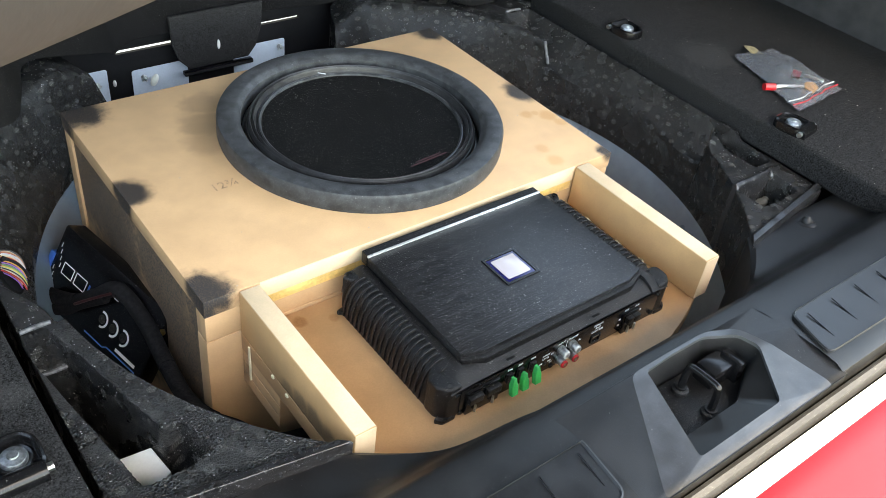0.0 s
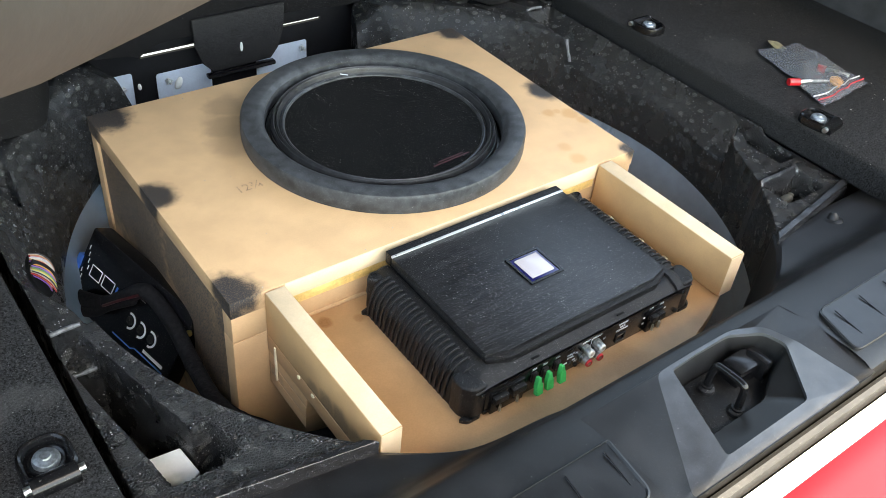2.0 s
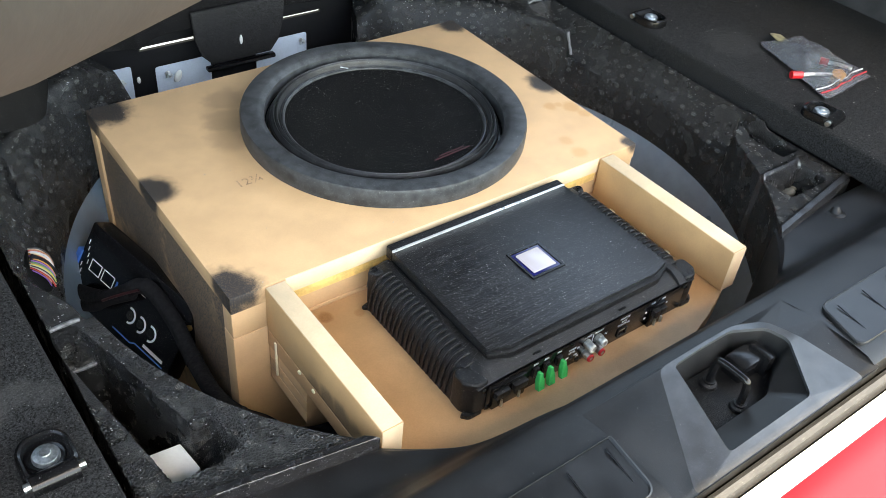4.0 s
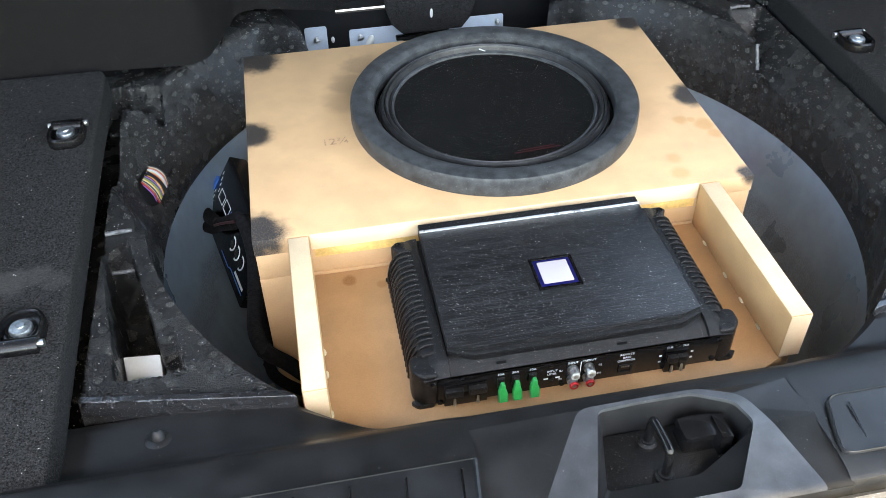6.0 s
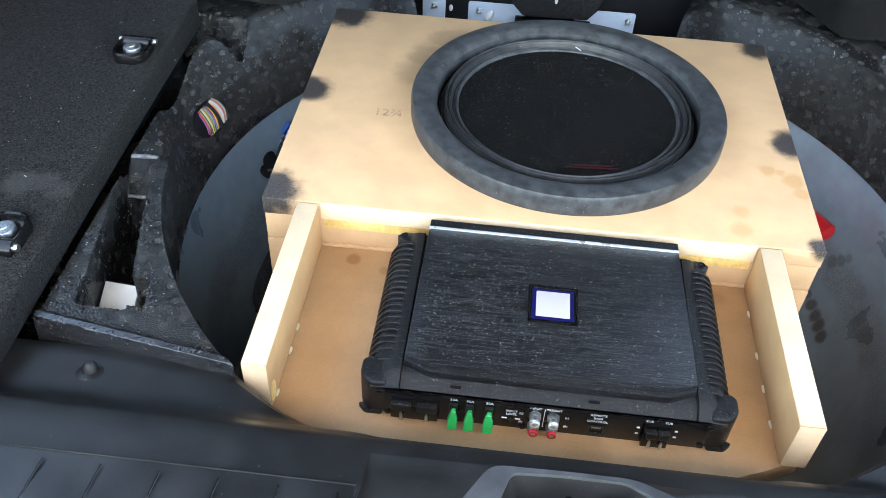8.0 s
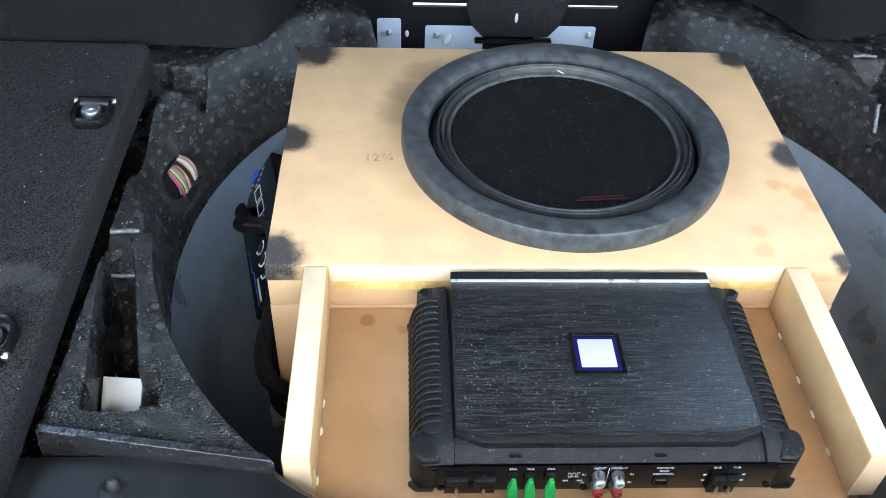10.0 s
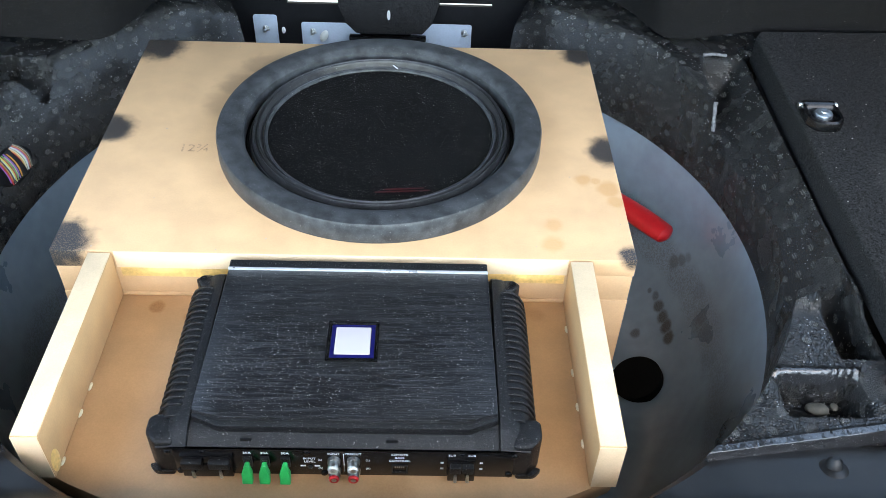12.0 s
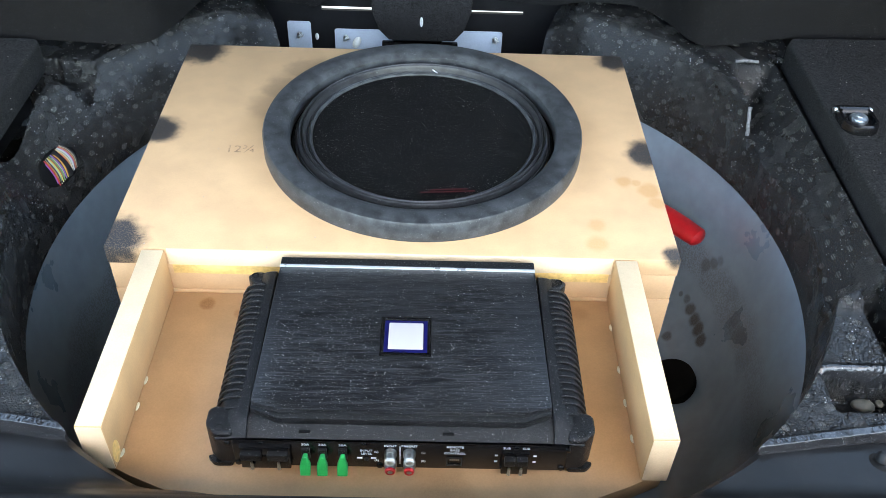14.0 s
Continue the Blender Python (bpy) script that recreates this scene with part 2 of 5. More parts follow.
def spotted(base, name, spots, tint, rough=None):
    """A copy of a surface with soft sprayed, soaked or painted-shade spots: (x, y, z, radius, weight)."""
    m = base.copy()
    m.name = name
    t = m.node_tree
    b = t.nodes["Principled BSDF"]
    co = t.nodes.new("ShaderNodeTexCoord")
    rag = node(t, "ShaderNodeTexNoise", Scale=60.0, Detail=5.0)
    t.links.new(co.outputs["Object"], rag.inputs["Vector"])
    grain = node(t, "ShaderNodeTexNoise", Scale=700.0, Detail=2.0)
    t.links.new(co.outputs["Object"], grain.inputs["Vector"])
    total = None
    for x, y, z, r, weight in spots:
        d = t.nodes.new("ShaderNodeVectorMath")
        d.operation = "DISTANCE"
        d.inputs[1].default_value = (x, y, z)
        t.links.new(co.outputs["Object"], d.inputs[0])
        bend = t.nodes.new("ShaderNodeMath")
        bend.operation = "MULTIPLY_ADD"
        bend.inputs[1].default_value, bend.inputs[2].default_value = 0.9 * r, -0.45 * r
        t.links.new(rag.outputs["Fac"], bend.inputs[0])
        add = t.nodes.new("ShaderNodeMath")
        t.links.new(d.outputs["Value"], add.inputs[0])
        t.links.new(bend.outputs[0], add.inputs[1])
        soft = t.nodes.new("ShaderNodeMapRange")
        soft.interpolation_type = "SMOOTHSTEP"
        soft.inputs[1].default_value, soft.inputs[2].default_value = r * 0.55, r * 1.25
        soft.inputs[3].default_value, soft.inputs[4].default_value = weight, 0.0
        t.links.new(add.outputs[0], soft.inputs[0])
        if total is None:
            total = soft.outputs[0]
        else:
            mx = t.nodes.new("ShaderNodeMath")
            mx.operation = "MAXIMUM"
            t.links.new(total, mx.inputs[0])
            t.links.new(soft.outputs[0], mx.inputs[1])
            total = mx.outputs[0]
    speck = t.nodes.new("ShaderNodeMapRange")
    speck.inputs[1].default_value, speck.inputs[2].default_value = 0.3, 0.62
    speck.inputs[3].default_value, speck.inputs[4].default_value = 1.3, 0.86
    t.links.new(grain.outputs["Fac"], speck.inputs[0])
    mul = t.nodes.new("ShaderNodeMath")
    mul.operation, mul.use_clamp = "MULTIPLY", True
    t.links.new(total, mul.inputs[0])
    t.links.new(speck.outputs[0], mul.inputs[1])
    mix = t.nodes.new("ShaderNodeMix")
    mix.data_type = "RGBA"
    mix.inputs[7].default_value = (*tint, 1)
    old = b.inputs["Base Color"].links[0].from_socket
    t.links.new(mul.outputs[0], mix.inputs[0])
    t.links.new(old, mix.inputs[6])
    t.links.new(mix.outputs[2], b.inputs["Base Color"])
    return m


# the box's faces: soaked resin stains, then black overspray at screw places and painted shade
MDF_STAINED = spotted(MDF, "mdf_stained", [(0.248, 0.127, 0.30, 0.010, 0.5), (0.274, 0.112, 0.30, 0.013, 0.5), (0.279, 0.09, 0.30, 0.010, 0.45), (0.209, 0.052, 0.30, 0.010, 0.35), (0.206, 0.022, 0.30, 0.012, 0.4), (0.262, 0.125, 0.30, 0.006, 0.4)], (0.46, 0.22, 0.06))
# six overspray spots; the last three, fainter, paint shade beside the driver's ring
MDF_SPRAY_SHADE = spotted(MDF_STAINED, "mdf_spray_shade", [(-0.27, 0.39, 0.30, 0.036, 0.97), (-0.283, 0.204, 0.295, 0.029, 0.97), (-0.284, 0.012, 0.30, 0.036, 0.97), (0.276, 0.392, 0.30, 0.026, 0.97), (0.285, 0.18, 0.30, 0.028, 0.97), (0.283, 0.006, 0.30, 0.014, 0.95), (-0.145, 0.30, 0.30, 0.034, 0.32), (-0.16, 0.26, 0.30, 0.03, 0.2), (-0.125, 0.345, 0.30, 0.03, 0.3)], (0.016, 0.017, 0.019))
# overspray on the side; the large spots also paint in its shade
MDF_SIDE = spotted(MDF, "mdf_side_spray_shade", [(-0.287, 0.02, 0.25, 0.05, 0.85), (-0.287, 0.1, 0.285, 0.03, 0.85), (-0.287, 0.2, 0.285, 0.03, 0.85), (-0.287, 0.3, 0.285, 0.03, 0.6), (-0.287, 0.03, 0.19, 0.06, 0.8), (-0.287, 0.04, 0.10, 0.07, 0.75), (-0.287, 0.15, 0.23, 0.05, 0.8), (-0.287, 0.10, 0.16, 0.08, 0.85), (-0.287, 0.25, 0.20, 0.08, 0.85), (-0.287, 0.34, 0.22, 0.08, 0.8), (-0.287, 0.22, 0.10, 0.09, 0.85), (-0.287, 0.12, 0.24, 0.10, 0.82), (-0.287, 0.27, 0.25, 0.12, 0.82), (-0.287, 0.06, 0.08, 0.09, 0.7)], (0.035, 0.034, 0.033))


CARPET = spotted(CARPET, "smudged_black_felt", [(-0.515, -0.045, 0.327, 0.020, 0.35), (-0.493, -0.040, 0.327, 0.016, 0.30), (-0.475, -0.052, 0.327, 0.014, 0.25), (0.60, 0.10, 0.327, 0.05, 0.15)], (0.085, 0.083, 0.078))
TRIM_FELT = spotted(TRIM_FELT, "smudged_trim_felt", [(0.408, 0.520, 0.345, 0.014, 0.5), (0.403, 0.500, 0.335, 0.012, 0.6), (0.398, 0.478, 0.330, 0.010, 0.5)], (0.085, 0.080, 0.068))


def bead_foam():
    """Moulded bead foam: fine leathery cells, faint webs, painted glints, and round hatched steam vents."""
    m = bpy.data.materials.new("bead_foam")
    m.use_nodes = True
    t = m.node_tree
    b = t.nodes["Principled BSDF"]
    co = t.nodes.new("ShaderNodeTexCoord")
    edge = node(t, "ShaderNodeTexVoronoi", Scale=400.0)
    edge.feature = "DISTANCE_TO_EDGE"
    cell = node(t, "ShaderNodeTexVoronoi", Scale=400.0)
    vents = node(t, "ShaderNodeTexVoronoi", Scale=42.0, Randomness=0.25)
    vents.voronoi_dimensions = "2D"
    hatch = node(t, "ShaderNodeTexVoronoi", Scale=560.0, Randomness=0.2)
    worn = node(t, "ShaderNodeTexNoise", Scale=24.0, Detail=6.0)
    for n in (edge, cell, hatch, worn):
        t.links.new(co.outputs["Object"], n.inputs["Vector"])

    # the vents run in rows round the well, over level faces and walls alike
    xyz = t.nodes.new("ShaderNodeSeparateXYZ")
    t.links.new(co.outputs["Object"], xyz.inputs[0])

    def calc(kind, *given):
        r = t.nodes.new("ShaderNodeMath")
        r.operation = kind
        for i, g in enumerate(given):
            if isinstance(g, float):
                r.inputs[i].default_value = g
            else:
                t.links.new(g, r.inputs[i])
        return r.outputs[0]

    dx, dy = calc("SUBTRACT", xyz.outputs["X"], 0.02), calc("SUBTRACT", xyz.outputs["Y"], 0.09)
    out = calc("SQRT", calc("ADD", calc("MULTIPLY", dx, dx), calc("MULTIPLY", dy, dy)))
    rows = t.nodes.new("ShaderNodeCombineXYZ")
    t.links.new(calc("MULTIPLY", calc("ARCTAN2", dy, dx), 0.45), rows.inputs[0])
    t.links.new(calc("ADD", out, xyz.outputs["Z"]), rows.inputs[1])
    t.links.new(rows.outputs[0], vents.inputs["Vector"])

    def span(source, lo, hi, a, b_):
        r = t.nodes.new("ShaderNodeMapRange")
        r.inputs[1].default_value, r.inputs[2].default_value, r.inputs[3].default_value, r.inputs[4].default_value = lo, hi, a, b_
        t.links.new(source, r.inputs[0])
        return r.outputs[0]

    def times(p, q):
        r = t.nodes.new("ShaderNodeMath")
        r.operation = "MULTIPLY"
        t.links.new(p, r.inputs[0])
        t.links.new(q, r.inputs[1])
        return r.outputs[0]

    def blend(fac, under, colour):
        r = t.nodes.new("ShaderNodeMix")
        r.data_type = "RGBA"
        r.inputs[7].default_value = (*colour, 1)
        t.links.new(fac, r.inputs[0])
        t.links.new(under, r.inputs[6])
        return r.outputs[2]

    base = t.nodes.new("ShaderNodeMix")
    base.data_type = "RGBA"
    base.inputs[6].default_value, base.inputs[7].default_value = (0.003, 0.003, 0.0031, 1), (0.0105, 0.0103, 0.0100, 1)
    pick = t.nodes.new("ShaderNodeSeparateColor")
    t.links.new(cell.outputs["Color"], pick.inputs[0])
    t.links.new(pick.outputs[0], base.inputs[0])
    colour = base.outputs[2]
    # paler webs between the beads, in patches
    webs = times(span(edge.outputs["Distance"], 0.01, 0.06, 0.8, 0.0), span(worn.outputs["Fac"], 0.42, 0.68, 0.05, 1.0))
    colour = blend(webs, colour, (0.050, 0.049, 0.046))
    # glints on a few bead tops, painted as pale colour
    glints = times(span(pick.outputs[1], 0.87, 0.96, 0.0, 1.0), span(cell.outputs["Distance"], 0.18, 0.34, 1.0, 0.0))
    colour = blend(glints, colour, (0.32, 0.31, 0.295))
    disc = times(span(vents.outputs["Distance"], 0.16, 0.21, 1.0, 0.0), span(hatch.outputs["Distance"], 0.25, 0.45, 1.0, 0.2))
    colour = blend(disc, colour, (0.095, 0.093, 0.085))
    t.links.new(colour, b.inputs["Base Color"])
    t.links.new(span(worn.outputs["Fac"], 0.3, 0.7, 0.16, 0.34), b.inputs["Roughness"])
    b.inputs["Specular IOR Level"].default_value = 0.45
    bp = node(t, "ShaderNodeBump", Strength=0.8, Distance=0.0009)
    t.links.new(span(edge.outputs["Distance"], 0.0, 0.18, 0.0, 1.0), bp.inputs["Height"])
    t.links.new(bp.outputs["Normal"], b.inputs["Normal"])
    return m


FOAM = bead_foam()
FOAM_EDGE_LIGHT = material("foam_edge_highlight", (0.10, 0.10, 0.105), 0.35, vary=0.5, scale=260, bump=0.8, bump_scale=400, dust=0.1, spec=0.5)
FOAM_LIP = material("smooth_foam_skin", (0.016, 0.016, 0.017), 0.20, vary=0.5, scale=150, bump=0.8, bump_scale=260, dust=0.15, spec=0.75)


def brushed():
    """Black aluminium with long fine strokes that differ in colour, gloss and height."""
    m = material("brushed_black_aluminium", (0.0045, 0.0046, 0.0052), 0.36, vary=0.3, scale=30, dust=0.30)
    t = m.node_tree
    b = t.nodes["Principled BSDF"]
    co = t.nodes.new("ShaderNodeTexCoord")
    strokes = []
    for along, across in ((26, 950), (60, 2000)):
        mp = t.nodes.new("ShaderNodeMapping")
        mp.inputs["Scale"].default_value = (along, across, across)
        n = node(t, "ShaderNodeTexNoise", Scale=1.0, Detail=3.0)
        t.links.new(co.outputs["Object"], mp.inputs["Vector"])
        t.links.new(mp.outputs["Vector"], n.inputs["Vector"])
        strokes.append(n.outputs["Fac"])
    both = t.nodes.new("ShaderNodeMath")
    both.operation = "MULTIPLY"
    t.links.new(strokes[0], both.inputs[0])
    t.links.new(strokes[1], both.inputs[1])
    pick = t.nodes.new("ShaderNodeMapRange")
    pick.inputs[1].default_value, pick.inputs[2].default_value = 0.24, 0.36
    t.links.new(both.outputs[0], pick.inputs[0])
    pale = t.nodes.new("ShaderNodeMix")
    pale.data_type = "RGBA"
    pale.blend_type = "ADD"
    pale.inputs[7].default_value = (0.025, 0.0255, 0.027, 1)
    t.links.new(pick.outputs[0], pale.inputs[0])
    t.links.new(b.inputs["Base Color"].links[0].from_socket, pale.inputs[6])
    t.links.new(pale.outputs[2], b.inputs["Base Color"])
    rough = t.nodes.new("ShaderNodeMapRange")
    rough.inputs[3].default_value, rough.inputs[4].default_value = 0.30, 0.55
    t.links.new(pick.outputs[0], rough.inputs[0])
    t.links.new(rough.outputs[0], b.inputs["Roughness"])
    bp = node(t, "ShaderNodeBump", Strength=0.6, Distance=0.0007)
    t.links.new(both.outputs[0], bp.inputs["Height"])
    t.links.new(bp.outputs["Normal"], b.inputs["Normal"])
    b.inputs["Specular IOR Level"].default_value = 0.35
    return m


BRUSHED = brushed()


def steel_well():
    m = material("grey_painted_steel", (0.20, 0.278, 0.35), 0.30, vary=0.14, scale=9, bump=0.03, bump_scale=60, dust=0.0, coat=0.7, spec=0.9)
    m = spotted(m, "scuffed_grey_steel", [(0.401, 0.226, 0.020, 0.007, 0.6), (0.403, 0.210, 0.016, 0.010, 0.8), (0.406, 0.193, 0.013, 0.011, 0.85), (0.408, 0.177, 0.011, 0.011, 0.9), (0.409, 0.160, 0.008, 0.010, 0.9), (0.419, 0.240, 0.073, 0.01, 0.6), (0.425, 0.232, 0.085, 0.009, 0.55), (0.430, 0.226, 0.095, 0.007, 0.4), (0.395, 0.239, 0.018, 0.004, 0.6), (0.374, 0.193, -0.021, 0.008, 0.7), (0.436, 0.147, 0.069, 0.016, 0.25), (0.436, 0.112, 0.064, 0.018, 0.3), (0.433, 0.079, 0.058, 0.016, 0.25), (0.437, 0.177, 0.081, 0.014, 0.2)], (0.035, 0.034, 0.033))
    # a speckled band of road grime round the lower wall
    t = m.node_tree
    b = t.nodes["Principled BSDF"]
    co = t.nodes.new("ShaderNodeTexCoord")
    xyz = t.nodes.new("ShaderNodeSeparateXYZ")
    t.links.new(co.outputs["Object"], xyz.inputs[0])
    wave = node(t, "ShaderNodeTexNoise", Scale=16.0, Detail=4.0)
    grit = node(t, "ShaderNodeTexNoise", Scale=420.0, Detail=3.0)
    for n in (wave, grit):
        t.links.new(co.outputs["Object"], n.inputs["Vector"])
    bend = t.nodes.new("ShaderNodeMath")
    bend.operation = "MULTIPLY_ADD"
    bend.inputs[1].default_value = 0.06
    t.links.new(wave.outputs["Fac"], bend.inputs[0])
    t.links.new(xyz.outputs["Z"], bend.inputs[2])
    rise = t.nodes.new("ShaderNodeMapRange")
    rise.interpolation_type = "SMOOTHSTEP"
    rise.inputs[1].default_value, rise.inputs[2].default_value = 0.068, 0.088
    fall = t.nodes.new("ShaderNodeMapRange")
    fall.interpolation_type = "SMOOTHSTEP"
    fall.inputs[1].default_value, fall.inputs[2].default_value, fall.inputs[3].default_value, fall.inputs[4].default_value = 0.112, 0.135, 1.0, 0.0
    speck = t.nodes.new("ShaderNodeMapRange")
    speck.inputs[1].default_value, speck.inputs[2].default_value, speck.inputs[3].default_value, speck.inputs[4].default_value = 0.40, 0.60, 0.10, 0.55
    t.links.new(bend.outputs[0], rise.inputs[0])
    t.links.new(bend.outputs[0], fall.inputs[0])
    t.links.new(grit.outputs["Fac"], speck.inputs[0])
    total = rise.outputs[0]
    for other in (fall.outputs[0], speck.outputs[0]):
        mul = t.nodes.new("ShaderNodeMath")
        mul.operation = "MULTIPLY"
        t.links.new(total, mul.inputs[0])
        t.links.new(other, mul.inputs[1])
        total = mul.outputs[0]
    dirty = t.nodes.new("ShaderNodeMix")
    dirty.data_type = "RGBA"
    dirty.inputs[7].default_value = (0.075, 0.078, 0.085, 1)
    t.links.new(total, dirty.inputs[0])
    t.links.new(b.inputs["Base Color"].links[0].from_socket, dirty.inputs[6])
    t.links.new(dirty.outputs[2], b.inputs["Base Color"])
    return m


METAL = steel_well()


def clear_film():
    m = bpy.data.materials.new("clear_plastic_film")
    m.use_nodes = True
    t = m.node_tree
    t.nodes.remove(t.nodes["Principled BSDF"])
    co = t.nodes.new("ShaderNodeTexCoord")
    n = node(t, "ShaderNodeTexNoise", Scale=110.0, Detail=4.0)
    t.links.new(co.outputs["Object"], n.inputs["Vector"])
    bp = node(t, "ShaderNodeBump", Strength=1.0, Distance=0.006)
    t.links.new(n.outputs["Fac"], bp.inputs["Height"])
    clear = node(t, "ShaderNodeBsdfTransparent", Color=(0.93, 0.94, 0.95, 1))
    gloss = node(t, "ShaderNodeBsdfGlossy", Color=(1, 1, 1, 1), Roughness=0.10)
    t.links.new(bp.outputs["Normal"], gloss.inputs["Normal"])
    lw = node(t, "ShaderNodeLayerWeight", Blend=0.36)
    t.links.new(bp.outputs["Normal"], lw.inputs["Normal"])
    mx = t.nodes.new("ShaderNodeMixShader")
    t.links.new(lw.outputs["Fresnel"], mx.inputs[0])
    t.links.new(clear.outputs[0], mx.inputs[1])
    t.links.new(gloss.outputs[0], mx.inputs[2])
    milk = node(t, "ShaderNodeBsdfDiffuse", Color=(0.75, 0.78, 0.82, 1))
    haze = node(t, "ShaderNodeMixShader", Fac=0.07)
    t.links.new(mx.outputs[0], haze.inputs[1])
    t.links.new(milk.outputs[0], haze.inputs[2])
    t.links.new(haze.outputs[0], t.nodes["Material Output"].inputs["Surface"])
    return m


FILM = clear_film()

# ---- structure ----
CX, CY, RIM, RIM_Z, FLOOR_Z = 0.027, 0.112, 0.433, 0.20, -0.03
TOP = 0.30


def sstep(a, b, v):
    u = min(1.0, max(0.0, (v - a) / (b - a)))
    return u * u * (3 - 2 * u)


def mix(a, b, u):
    return a + (b - a) * u


def inside(x, y, x0, x1, y0, y1, soft=0.004):
    """1 inside a rectangle, 0 outside, with soft flanks."""
    return sstep(x0 - soft, x0 + soft, x) * (1 - sstep(x1 - soft, x1 + soft, x)) * sstep(y0 - soft, y0 + soft, y) * (1 - sstep(y1 - soft, y1 + soft, y))


def put(ob, parent):
    ob.parent = parent
    ob.matrix_parent_inverse = Matrix.Translation(-Vector(parent.location))
    return ob


def bpart(name, bm, mat, parent, label="", smooth=True):
    """A part whose mesh is given in the place's own metres."""
    ob = mesh_ob(name, bm, mat, smooth)
    if label:
        ob["label"] = label
    ob.parent = parent
    if not parent.parent:
        ob.matrix_parent_inverse = Matrix.Translation(-Vector(parent.location))
    return ob


def words(name, text, size, m, mat, parent, label=""):
    """Printed letters as a thin mesh."""
    cu = bpy.data.curves.new(name, "FONT")
    cu.body, cu.size, cu.extrude, cu.align_x, cu.align_y, cu.resolution_u = text, size, 0.00008, "CENTER", "CENTER", 2
    tmp = bpy.data.objects.new("tmp", cu)
    me = bpy.data.meshes.new_from_object(tmp)
    bpy.data.objects.remove(tmp)
    bm = bmesh.new()
    bm.from_mesh(me)
    bpy.data.meshes.remove(me)
    bm.transform(m)
    return bpart(name, bm, mat, parent, label, smooth=False)


ground = single("ground", box(-40, 40, -40, 40, -0.62, -0.6), CONCRETE, "bare concrete ground behind the car", "ground", kind="structure", smooth=False)

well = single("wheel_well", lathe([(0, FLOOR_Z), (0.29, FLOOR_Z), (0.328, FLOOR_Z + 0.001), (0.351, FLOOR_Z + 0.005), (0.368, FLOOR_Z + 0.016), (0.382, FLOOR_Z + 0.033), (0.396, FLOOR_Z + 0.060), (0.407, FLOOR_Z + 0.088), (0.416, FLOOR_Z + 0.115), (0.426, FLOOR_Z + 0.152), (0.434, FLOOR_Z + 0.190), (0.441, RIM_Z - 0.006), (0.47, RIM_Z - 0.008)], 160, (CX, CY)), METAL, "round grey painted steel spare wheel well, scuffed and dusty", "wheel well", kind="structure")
single("drain_hole", moved(lathe([(0, 0.004), (0.030, 0.004), (0.034, 0.0025), (0.035, -0.012)], 40), pose(0.362, 0.112, FLOOR_Z + 0.010, 0, -24, 0)), HOLE, "round dark rubber plug in the well floor", "floor plug", kind="structure")


def ramp(a, b, v, soft=0.12):
    """A straight slope from 0 at a to 1 at b, only just rounded at its ends."""
    u = (v - a) / (b - a)
    if u <= -soft:
        return 0.0
    if u >= 1 + soft:
        return 1.0
    if u < soft:
        return (u + soft) ** 2 / (4 * soft)
    if u > 1 - soft:
        return 1 - (1 + soft - u) ** 2 / (4 * soft)
    return u


